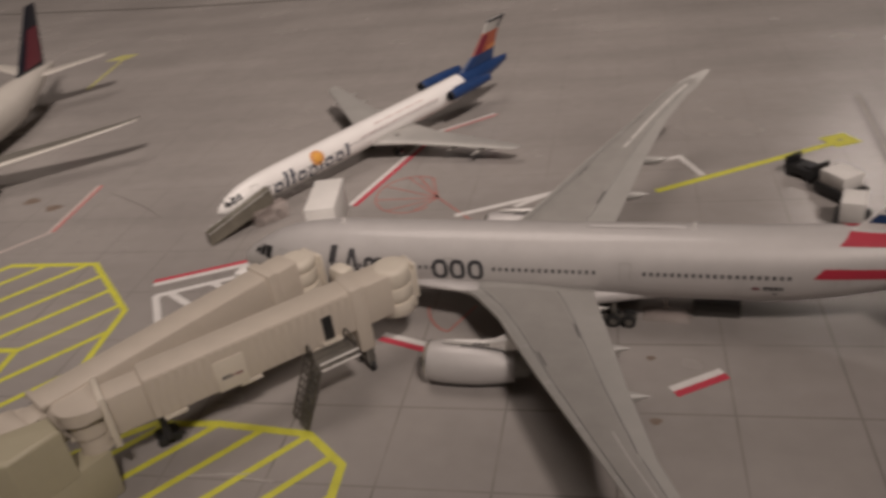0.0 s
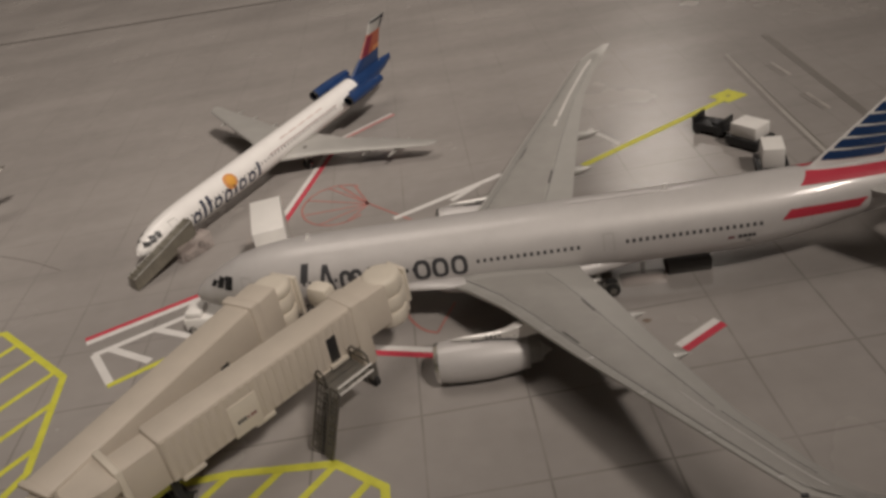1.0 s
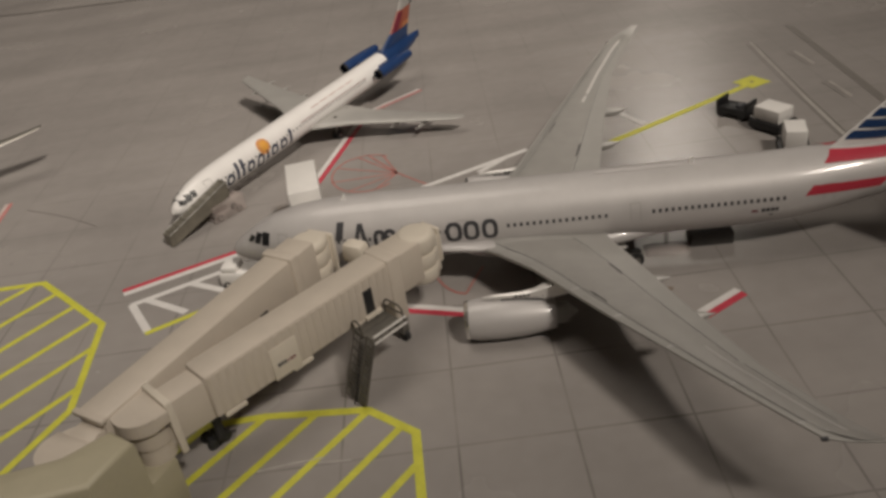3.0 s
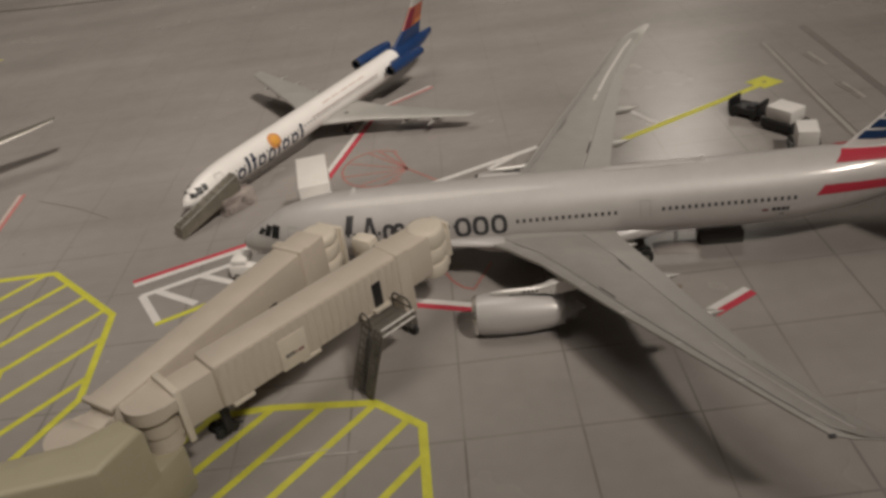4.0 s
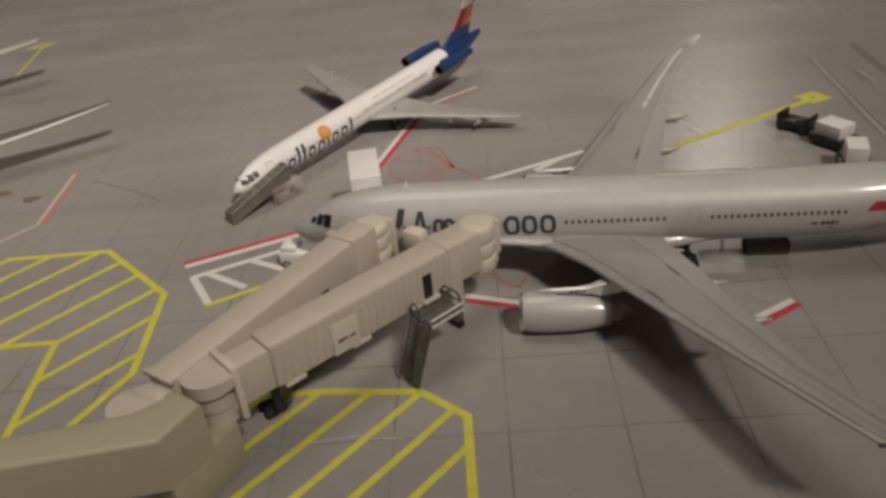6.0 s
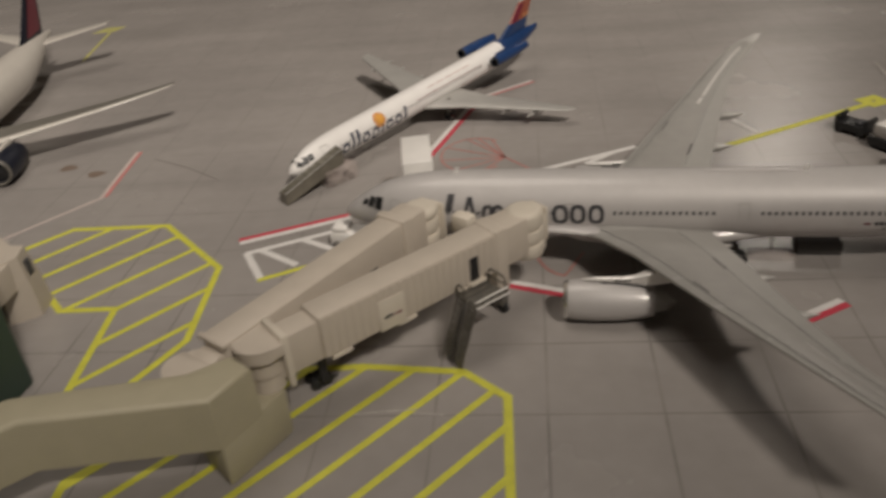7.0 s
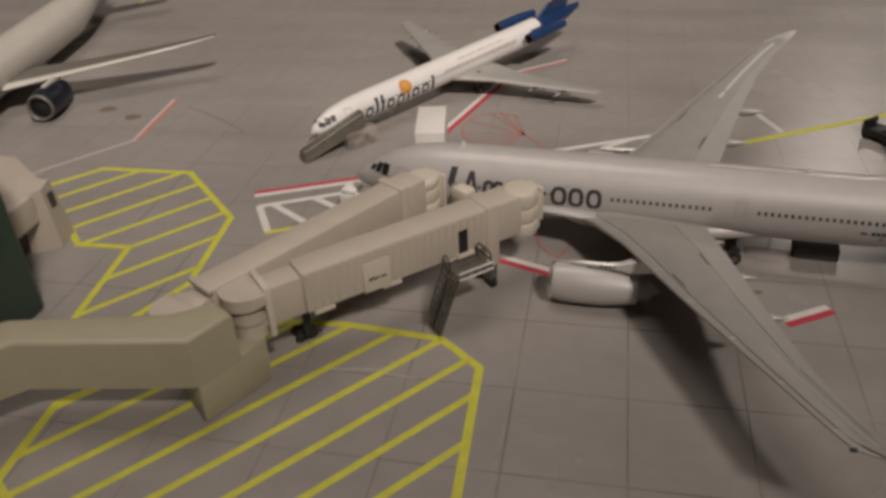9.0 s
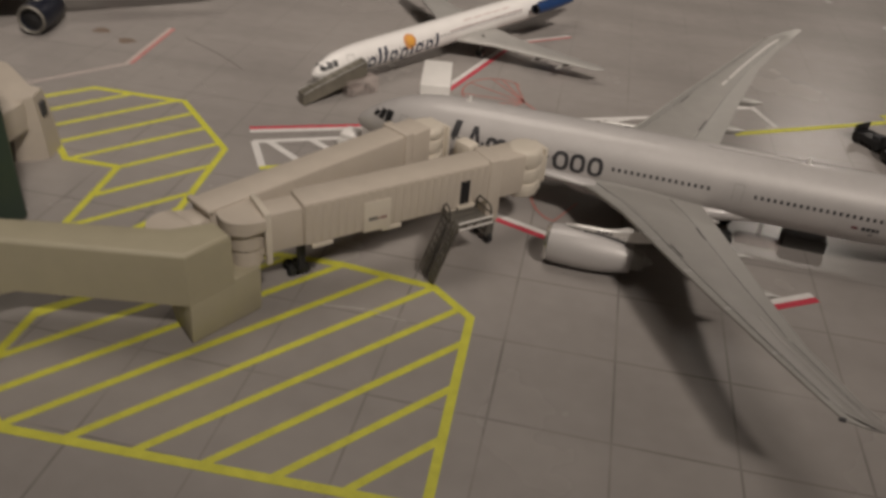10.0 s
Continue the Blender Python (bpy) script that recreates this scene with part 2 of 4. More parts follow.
class Hull:
    """A fuselage: rows of (station, half width, half height, centre height), nose at 0, tail towards +x, left side at -y."""

    def __init__(self, rows):
        self.rows = smooth_rows(rows)

    def at(self, s):
        return [np.interp(s, self.rows[:, 0], self.rows[:, k]) for k in (1, 2, 3)]

    def point(self, s, phi, off=0.0):
        w, h, c = self.at(s)
        a = radians(phi)
        return Vector((s, -(w + off) * math.sin(a), c + (h + off) * math.cos(a)))

    def phi(self, s, z):
        w, h, c = self.at(s)
        return math.degrees(math.acos(max(-1, min(1, (z - c) / h))))

    def mesh(self, s0=-1e9, s1=1e9, n=36):
        bm = bmesh.new()
        st = [s for s in self.rows[:, 0] if s0 < s < s1]
        if s0 > -1e8:
            st = [s0] + st
        if s1 < 1e8:
            st = st + [s1]
        return loft(bm, [[self.point(s, t) for t in np.linspace(0, 360, n, endpoint=False)] for s in st])

    def patch(self, s0, s1, z0, z1, off=0.07, lean=0.0, side=1, nu=3, nv=4):
        """A printed patch on the left skin between two stations and two heights; lean shifts its top tailwards."""
        bm = bmesh.new()
        grid = []
        for v in np.linspace(0, 1, nv + 1):
            z = z0 + (z1 - z0) * v
            row = []
            for u in np.linspace(0, 1, nu + 1):
                s = s0 + (s1 - s0) * u + lean * v
                p = self.point(s, self.phi(s, z), off)
                row.append(bm.verts.new((p.x, side * p.y, p.z)))
            grid.append(row)
        for a, b in zip(grid, grid[1:]):
            for i in range(nu):
                bm.faces.new((a[i], a[i + 1], b[i + 1], b[i]))
        return bm

    def hollow(self, s0, s1, z0, z1, w, lean=0.0):
        """A printed hollow block with rounded corners, drawn as a ring on the left skin."""
        bm = bmesh.new()
        rings = []
        for inset in (0.0, w):
            ring = []
            for t in np.linspace(0, 2 * math.pi, 28, endpoint=False):
                cs, sn = math.cos(t), math.sin(t)
                u = math.copysign(abs(cs) ** 0.75, cs) * ((s1 - s0) / 2 - inset)
                v = math.copysign(abs(sn) ** 0.75, sn) * ((z1 - z0) / 2 - inset * 0.95)
                z = (z0 + z1) / 2 + v
                s = (s0 + s1) / 2 + u + lean * (z - z0) / (z1 - z0)
                ring.append(bm.verts.new(self.point(s, self.phi(s, z), 0.08)))
            rings.append(ring)
        for i in range(28):
            j = (i + 1) % 28
            bm.faces.new((rings[0][i], rings[0][j], rings[1][j], rings[1][i]))
        return bm


def add(bm, other):
    me = bpy.data.meshes.new("t")
    other.to_mesh(me)
    other.free()
    bm.from_mesh(me)
    bpy.data.meshes.remove(me)
    return bm


FOIL = [(0.0, 0.0), (0.03, 0.35), (0.12, 0.75), (0.3, 1.0), (0.6, 0.75), (0.97, 0.1), (1.0, 0.0), (0.97, -0.06), (0.6, -0.35), (0.3, -0.55), (0.12, -0.5), (0.03, -0.28)]


def wing(sections, side, f0=0.0, f1=1.0, fat=1.0, lift=0.0):
    """sections: rows of (lateral, leading edge, trailing edge, height, thickness); side -1 is left. f0, f1: the chord share."""
    bm = bmesh.new()
    rings = []
    for y, le, te, z, th in sections:
        ring = []
        for u, w in FOIL:
            uu = f0 + (f1 - f0) * u
            ring.append((le + (te - le) * uu, side * y, z + w * th / 2 * fat + lift))
        rings.append(ring)
    return loft(bm, rings)


def fin(sections):
    """An upright fin: rows of (height, leading edge, trailing edge, thickness)."""
    bm = bmesh.new()
    return loft(bm, [[(le + (te - le) * u, w * th / 1.5 if w > 0 else w * th, z) for u, w in FOIL] for z, le, te, th in sections])


def fin_band(sections, z0, z1, u0, u1, off=0.12, side=-1, lean=0.0):
    """A printed band on a fin between two heights and two chord shares."""
    sec = np.array(sections, float)
    bm = bmesh.new()
    rows = []
    for v in (0, 0.5, 1):
        z = z0 + (z1 - z0) * v
        le, te, th = (np.interp(z, sec[:, 0], sec[:, k]) for k in (1, 2, 3))
        row = []
        for u in np.linspace(u0 + lean * v, u1 + lean * v, 5):
            u = min(max(u, 0.02), 0.99)
            t = np.interp(u, [0, 0.03, 0.12, 0.3, 0.6, 1.0], [0, 0.35, 0.75, 1.0, 0.75, 0.05]) * th * 0.68
            row.append(bm.verts.new((le + (te - le) * u, side * (t + off), z)))
        rows.append(row)
    for a, b in zip(rows, rows[1:]):
        for i in range(4):
            bm.faces.new((a[i], a[i + 1], b[i + 1], b[i]))
    return bm


def wheel(parent, x, y, r, w, name="wheel", z=0.0, rim=None):
    t = part(name, lathe(bmesh.new(), [(-w / 2, r * 0.8), (-w / 2 * 0.8, r), (w / 2 * 0.8, r), (w / 2, r * 0.8)], (x, y, r + z), "Y", 18), TYRE, parent)
    part("rim", lathe(bmesh.new(), [(-w / 2 - 0.05, r * 0.5), (w / 2 + 0.05, r * 0.5)], (x, y, r + z), "Y", 14), rim or BARE, t)
    return t


def strip(bm, a, b, w, z0=-0.05, z1=0.06):
    """A flat printed line from a to b."""
    a, b = Vector((*a, 0)), Vector((*b, 0))
    d = (b - a).normalized()
    n = Vector((-d.y, d.x, 0)) * w / 2
    loft(bm, [[(p.x, p.y, z) for p in (a + n, b + n, b - n, a - n)] for z in (z0, z1)])
    return bm


# ---- the setting: room, table, printed mat ----
def room():
    t = 0.12
    x0, x1, y0, y1, z0, z1 = -2.6, 3.0, -2.4, 4.2, -0.76, 1.74
    k = 1 / MM

    def slab(name, a, material, label):
        ob = part(name, boxes([v * k for v in a]), material, None, label, smooth=False)
        return tagged(ob, label, name.split("_")[0], kind="structure")

    slab("floor", (x0 - t, x1 + t, y0 - t, y1 + t, z0 - t, z0), FLOOR_WOOD, "brown wooden floor of the room")
    slab("ceiling", (x0 - t, x1 + t, y0 - t, y1 + t, z1, z1 + t), WALL_PAINT, "plain off-white painted ceiling")
    slab("wall_north", (x0, x1, y1, y1 + t, z0, z1), WALL_PAINT, "plain beige painted wall")
    slab("wall_south", (x0, x1, y0 - t, y0, z0, z1), WALL_PAINT, "plain beige painted wall")
    slab("wall_east", (x1, x1 + t, y0 - t, y1 + t, z0, z1), WALL_PAINT, "plain beige painted wall")
    slab("wall_west", (x0 - t, x0, y0 - t, y1 + t, z0, z1), WALL_PAINT, "plain beige painted wall")


room()

table = thing("table", "plain brown table under the printed mat", "table", 0, 420, -760)
part("tabletop", boxes((-700, 700, -560, 620, 722, 758), bevel=3), FLOOR_WOOD, table)
for lx in (-640, 640):
    for ly in (-500, 560):
        part("leg", boxes((lx - 25, lx + 25, ly - 25, ly + 25, 0, 722), bevel=2), FLOOR_WOOD, table)

# The mat's slab joints are turned 2.4 degrees from the world's axes.
bm = bmesh.new()
box(bm, -650, 650, -600, 900, -2.0, 0.0)
ground = part("ground", bm, CONCRETE, None, "", smooth=False)
ground.matrix_basis = pose(-0.73 * MM, 95.7 * MM, 0, 0, 0, -2.44)
tagged(ground, "glossy mat printed with grey concrete apron slabs", "airport mat", kind="structure")


def marking(name, bm, material, label=""):
    ob = part(name, bm, material, ground, label, smooth=False)
    ob.matrix_parent_inverse = ground.matrix_basis.inverted()
    return ob


LAYER = [0]


def line(name, points, w, material, label="", z=0.06, closed=False):
    """A printed line through points, with mitred corners, each a hair above the one before."""
    LAYER[0] += 1
    z += 0.0025 * (LAYER[0] % 24)
    pts = [Vector(p) for p in points]
    k = len(pts)
    rows = []
    for i, p in enumerate(pts):
        a = pts[i - 1] if (i or closed) else None
        c = pts[(i + 1) % k] if (i < k - 1 or closed) else None
        d0 = (p - a).normalized() if a is not None else (c - p).normalized()
        d1 = (c - p).normalized() if c is not None else d0
        n0, n1 = Vector((-d0.y, d0.x)), Vector((-d1.y, d1.x))
        m = (n0 + n1).normalized()
        m = m * (w / 2 / max(0.4, m.dot(n0)))
        rows.append([(p.x + m.x, p.y + m.y, z), (p.x - m.x, p.y - m.y, z), (p.x - m.x, p.y - m.y, -0.05), (p.x + m.x, p.y + m.y, -0.05)])
    if closed:
        rows.append(rows[0])
    bm = bmesh.new()
    loft(bm, rows, cap=not closed)
    bmesh.ops.remove_doubles(bm, verts=bm.verts, dist=1e-4)
    return marking(name, bm, material, label)


def hatch(outline, first, step, count, slope, w, label):
    """A closed yellow outline filled with slanting lines, each cut to the outline."""
    line("hatched_zone_outline", outline, w * 1.15, LINE_YELLOW, label, closed=True, z=0.09)
    d = Vector((math.cos(radians(slope)), math.sin(radians(slope))))
    for i in range(count):
        p = Vector((first[0] + step[0] * i, first[1] + step[1] * i))
        hits = []
        for a, b in zip(outline, outline[1:] + outline[:1]):
            a, e = Vector(a), Vector(b) - Vector(a)
            det = d.x * -e.y + d.y * e.x
            if abs(det) < 1e-6:
                continue
            r = a - p
            t = (r.x * -e.y + r.y * e.x) / det
            u = (d.x * r.y - d.y * r.x) / det
            if 0 <= u <= 1:
                hits.append(t)
        hits.sort()
        for t0, t1 in zip(hits[::2], hits[1::2]):
            line("hatch_line", [tuple(p + d * t0), tuple(p + d * t1)], w, LINE_YELLOW)


HATCH_A = [(-79.5, 66.5), (-70, 58.7), (-7.6, 58.2), (-7.3, 100.3), (-15.2, 107.6), (-33.5, 110.3), (-46, 110.3), (-62, 100), (-79.5, 84)]
hatch(HATCH_A, (-19.3, 58.3), (-10.2, 0.15), 9, 47.2, 1.35, "yellow hatched keep-clear zone printed on the mat")
HATCH_B = [(-127, 160.5), (-116.8, 170.8), (-91.6, 169.9), (-72.0, 148.1), (-70.9, 121), (-80, 104), (-89.2, 104), (-90.8, 133.6), (-103.4, 133.8)]
hatch(HATCH_B, (-71.0, 114.3), (0.0, 13.27), 8, 46.5, 1.3, "yellow hatched keep-clear zone printed on the mat")

# red and white safety lines
def red_white(a, b, w=1.2, red=LINE_RED, white=LINE_WHITE):
    a, b = Vector(a), Vector(b)
    n = Vector((-(b - a).y, (b - a).x)).normalized() * w / 2
    line("safety_line_red", [tuple(a + n), tuple(b + n)], w, red)
    line("safety_line_white", [tuple(a - n), tuple(b - n)], w, white)


red_white((-70.2, 159.6), (-44.5, 169.4), 1.5)
red_white((57.0, 123.2), (47.8, 118.3), 1.5)
red_white((21.0, 124.5), (-8.0, 136.2), 1.5)
red_white((-12.9, 244.3), (-29.0, 196.0), 1.5)
red_white((5.0, 257.3), (-12.9, 244.3), 1.2, FADED_RED, LINE_WHITE)
red_white((-117.4, 219.0), (-116.4, 189.0), 1.1, FADED_RED, PALE_PINK)
line("safety_line_white", [(-116.4, 189.0), (-133.2, 169.5), (-150, 150)], 0.9, PALE_PINK)

# white stand outlines near the nose and at the far stand
line("stand_line_white", [(-67.2, 153.8), (-45.2, 163.0)], 1.5, LINE_WHITE)
line("stand_line_white", [(-67.0, 154.0), (-61.0, 142.6)], 1.7, LINE_WHITE)
line("stand_line_white", [(-63.5, 154.8), (-53.8, 147.6)], 1.7, LINE_WHITE)
line("stand_line_white", [(-54.2, 158.7), (-46.2, 153.6)], 1.7, LINE_WHITE)
line("stand_line_yellow", [(-61.4, 141.9), (-50.0, 147.2)], 1.3, LINE_YELLOW)
line("stand_line_white", [(0.4, 187.3), (30.0, 199.5)], 1.6, LINE_WHITE)
line("stand_line_white", [(15.5, 190.6), (24.0, 197.0)], 1.5, LINE_WHITE)
line("stand_line_white", [(49.0, 212.0), (58.7, 215.4), (63.2, 203.2)], 1.7, LINE_WHITE)
line("lead_in_line_yellow", [(51.0, 195.3), (98.0, 218.0)], 1.9, LINE_YELLOW)
line("lead_in_diamond", [(97.6, 221.0), (101.6, 222.6), (103.4, 219.0), (99.4, 217.4)], 3.0, LINE_YELLOW, closed=True)
line("lead_in_line_yellow", [(-180.5, 322), (-186.5, 368)], 1.5, PALE_YELLOW)
line("lead_in_diamond", [(-192, 366.5), (-189.5, 371.5), (-184, 371.5), (-185.5, 367)], 3.4, PALE_YELLOW, closed=True)

# red turning marks
bm = bmesh.new()
hub = (-5.5, 198.1)
arc = [(-13.9 + 9.4 * math.cos(radians(a)), 201.3 + 11.0 * math.sin(radians(a))) for a in range(50, 320, 9)]
for a, b in zip(arc, arc[1:]):
    strip(bm, a, b, 0.55)
for k in (1, 6, 11, 16, 21, 26):
    strip(bm, hub, arc[k], 0.5)
strip(bm, (-13.3, 212.5), hub, 0.6)
strip(bm, hub, (4.5, 185.0), 0.6)
marking("turning_mark_red", bm, THIN_RED, "faint red fan of turning lines printed on the mat")
bm = bmesh.new()
sweep = [(0.2, 146.6), (0.5, 144.4), (1.4, 141.8), (2.4, 140.0), (3.7, 138.4), (5.6, 137.3)]
for a, b in zip(sweep, sweep[1:]):
    strip(bm, a, b, 0.6)
strip(bm, (5.6, 137.3), (10.4, 146.4), 0.5)
marking("turning_mark_red", bm, THIN_RED)

OIL = mat("brown_stain_print", (0.19, 0.145, 0.115), 0.45)
for x, y, r in ((-136.2, 210.3, 2.6), (-125.3, 204.6, 2.6), (44.3, 110.9, 1.0), (44.7, 127.8, 0.8)):
    bm = bmesh.new()
    ring = [(x + r * (1 + 0.25 * math.sin(3 * t + x)) * math.cos(t), y + 0.8 * r * math.sin(t)) for t in np.linspace(0, 6.283, 18, endpoint=False)]
    loft(bm, [[(p, q, z) for p, q in ring] for z in (-0.05, 0.05)])
    marking("oil_stain", bm, OIL)

# scuffs in the print
FAINT_DARK = mat("faint_dark_print", (0.20, 0.185, 0.17), 0.4)
SCUFF = mat("pale_scuff", (0.50, 0.47, 0.44), 0.5, 0.0, 0.2, 500)
line("scuff_mark", [(-33.5, 97.4), (-28.0, 97.9), (-22.8, 98.1)], 0.2, SCUFF)
line("hairline_mark", [(-110, 212.6), (-101.2, 207.2), (-94.3, 202.5), (-86.1, 195.6)], 0.22, FAINT_DARK)
line("scuff_mark", [(-23.5, 97.0), (-18.1, 96.5)], 0.16, SCUFF)

# dark runs of the taxiway edge, far away
TAXI = mat("dark_joint_print", (0.12, 0.11, 0.10), 0.5)
PALE = mat("pale_line_print", (0.40, 0.38, 0.35), 0.5)
line("taxiway_edge", [(-420, 522), (-199, 470), (-40, 446), (400, 420)], 3.2, TAXI)
STREAK = mat("streaky_pale_print", (0.37, 0.34, 0.315), 0.4, 0.0, 0.25, 200)
line("runway_edge", [(106.2, 176.0), (108.6, 204.0)], 0.9, PALE)
line("runway_edge", [(108.6, 204.0), (113.6, 252.0)], 0.8, STREAK)
for dx in (-1.1, 1.0):
    line("runway_edge", [(106.2 + dx, 176.0), (108.8 + dx, 206.0), (113.6 + dx, 252.0)], 0.5, FAINT_DARK)
for x, y in ((121.6, 231.5), (119.2, 205.3)):
    line("taxi_arrow", [(x - 1.6, y + 6.5), (x - 1.2, y - 5.6)], 0.6, FAINT_DARK)
    line("taxi_arrow", [(x + 0.2, y + 6.5), (x + 0.4, y - 5.6)], 0.9, STREAK)
line("taxi_streak", [(124.0, 176.0), (131.0, 262.0)], 2.4, FAINT_DARK)


# ---- aircraft ----
def nacelle(parent, x, y, z, r, length, skin, inner=BLACK, name="engine", core=True, lip=BARE):
    prof = [(0.0, r * 0.80), (0.25, r * 0.88), (length * 0.12, r * 0.97), (length * 0.35, r), (length * 0.6, r * 0.96), (length * 0.85, r * 0.82), (length, r * 0.70)]
    back = [(length * 0.99, r * 0.62), (length * 0.9, r * 0.55)]
    e = part(name, lathe(bmesh.new(), [(1.7, r * 0.72), (0.9, r * 0.72)] + prof + back, (x, y, z), cap=False), skin, parent)
    part("inlet_lip", lathe(bmesh.new(), [(0.5, r * 0.72), (0.0, r * 0.77), (-0.25, r * 0.83), (0.0, r * 0.885), (0.55, r * 0.925), (0.6, r * 0.9)], (x, y, z), cap=False), lip, e)
    part("fan", lathe(bmesh.new(), [(1.6, r * 0.72), (1.5, r * 0.71), (1.4, r * 0.25), (0.6, 0.02)], (x, y, z)), inner, e)
    if core:
        part("exhaust", lathe(bmesh.new(), [(length * 0.88, r * 0.58), (length * 1.10, r * 0.50), (length * 1.14, r * 0.42), (length * 1.15, r * 0.30), (length * 1.24, r * 0.06)], (x, y, z)), WING_GREY, e)
    return e


def widebody_twin():
    """The silver twin, 1:400: 159 mm long."""
    p = thing("model_airliner", "silver twin-engine model airliner with red, white and blue tail", "model aircraft", *TWIN_PLACE)
    hull = Hull([(-2.3, 0.15, 0.15, 9.7), (-1.5, 1.3, 1.5, 9.8), (0.6, 2.6, 2.8, 10.2), (4, 4.0, 4.3, 10.8), (8, 5.4, 5.6, 11.3), (13, 6.4, 6.4, 11.8), (19, 7.0, 6.9, 12.0), (25, 7.2, 7.1, 12.0),
                 (60, 7.2, 7.1, 12.0), (104, 7.2, 7.1, 12.0), (114, 7.0, 6.8, 12.5), (126, 6.0, 5.8, 13.8), (138, 4.4, 4.3, 15.2), (149, 2.5, 2.7, 16.4), (157, 1.0, 1.7, 17.1), (159.2, 0.3, 1.2, 17.3)])
    part("fuselage", hull.mesh(), SILVER, p)
    part("belly_fairing", Hull([(42, 2.0, 0.6, 6.8), (50, 6.2, 2.4, 6.8), (60, 7.4, 2.9, 6.8), (74, 7.5, 3.0, 6.8), (84, 5.6, 2.4, 7.2), (95, 3.6, 1.8, 7.4), (104, 3.4, 1.3, 7.0), (110, 0.6, 0.4, 6.8)]).mesh(), SILVER, p)
    sec = [(5.5, 46.0, 75.5, 8.6, 2.6), (8.0, 49.6, 75.9, 8.9, 3.2), (12.5, 54.2, 77.0, 9.7, 3.0), (21.0, 60.3, 79.3, 11.3, 2.3), (40, 71.0, 84.3, 14.2, 1.5), (58, 81.8, 89.8, 16.9, 1.1), (70, 88.9, 95.2, 18.8, 0.9), (75.2, 92.2, 98.4, 19.6, 0.8), (76.6, 94.2, 99.2, 20.3, 0.5), (77.9, 96.8, 100.3, 21.3, 0.4), (79.0, 99.7, 101.4, 22.3, 0.2)]
    for side, name in ((-1, "left_wing"), (1, "right_wing")):
        if side > 0:
            # the far wing is bent forward a little
            sec = [(y, le - 0.066 * max(0, y - 8), te - 0.066 * max(0, y - 8), z, th) for y, le, te, z, th in sec]
        w = part(name, wing(sec, side), WING_GREY, p)
        part("leading_edge", wing([(y, le - 0.12, te, z, th) for y, le, te, z, th in sec[:-1]], side, 0.0, 0.05, 0.42, 0.02), WING_GREY, w, "glossy grey leading edge")
        # short dark gaps between the flaps, and a hairline along them
        arr = np.array(sec)

        def top(y, u):
            le, te, z, th = (np.interp(y, arr[:, 0], arr[:, k]) for k in (1, 2, 3, 4))
            return Vector((le + (te - le) * u, side * y, z + th / 2 * np.interp(u, [0, 0.03, 0.12, 0.3, 0.6, 0.97, 1], [0, 0.35, 0.75, 1, 0.75, 0.1, 0])))

        for y0, y1, u, r in ((22.5, 27.0, 0.70, 0.18), (33, 37, 0.17, 0.18), (9, 21, 0.72, 0.07), (21, 57, 0.72, 0.06), (58, 72, 0.74, 0.06), (9, 72, 0.13, 0.07)):
            rows = []
            for y in np.linspace(y0, y1, 9):
                q = top(y, u)
                rows.append([q + Vector((r * math.cos(t), 0, r * math.sin(t))) for t in (0, 1.57, 3.14, 4.71)])
            part("flap_gap", loft(bmesh.new(), rows), INK, w)
        # the darker painted panel between leading edge and flaps
        bm = bmesh.new()
        grid = []
        for y in np.linspace(9.5, 77, 22):
            grid.append([bm.verts.new(top(y, u) + Vector((0, 0, 0.045))) for u in (0.15, 0.3, 0.45, 0.6, 0.70)])
        for r0, r1 in zip(grid, grid[1:]):
            for i in range(4):
                bm.faces.new((r0[i], r0[i + 1], r1[i + 1], r1[i]))
        part("wing_panel", bm, WING_PANEL, w, "darker grey upper wing panel")
        for y in (31, 41.5, 52, 62.5, 72):
            le, te = (float(np.interp(y, arr[:, 0], arr[:, k])) for k in (1, 2))
            q0, q1 = top(y, 0.015), top(y, 0.12)
            part("slat_joint", tube(bmesh.new(), q0 + Vector((0, 0, 0.05)), q1 + Vector((0, 0, 0.03)), 0.11, 5), SILVER, w)
        # a ridge out to the tip; on the far wing wide and pale to paint its glint
        rows = []
        for y in np.linspace(45 if side > 0 else 53, 75.4, 12):
            q = top(y, np.interp(y, [45, 75.4], [0.485, 0.54]))
            wide = 0.42 if side > 0 else 0.2
            rows.append([q + Vector((wide * math.cos(t), 0, (0.08 + 0.4 * wide) * math.sin(t))) for t in (0, 0.8, 1.57, 2.35, 3.14, 4.71)])
        part("glint_ridge", loft(bmesh.new(), rows), RAIL_BRIGHT if side > 0 else SILVER, w, "thin ridge drawn for the glint along the wing")
        # the root fairing in front of the wing
        part("root_fairing", wing([(5.8, 36.5, 60, 9.0, 2.2), (7.4, 39.0, 62, 9.3, 2.2), (8.8, 44.0, 63, 9.5, 1.8), (10.0, 50.0, 64, 9.6, 1.2)], side), SILVER, w)
        for y, a in ((13, 75.5), (28, 80.5), (42, 84.5)):
            zf = float(np.interp(y, arr[:, 0], arr[:, 3]))
            rows = [(a - 9, 0.1, 0.1, zf - 1.0), (a - 5, 0.8, 0.9, zf - 1.1), (a + 0.5, 0.9, 1.0, zf - 1.0), (a + 3.5, 0.1, 0.1, zf - 0.5)]
            part("flap_fairing", shift_y(Hull(rows).mesh(n=12), side * y), WING_GREY, w)
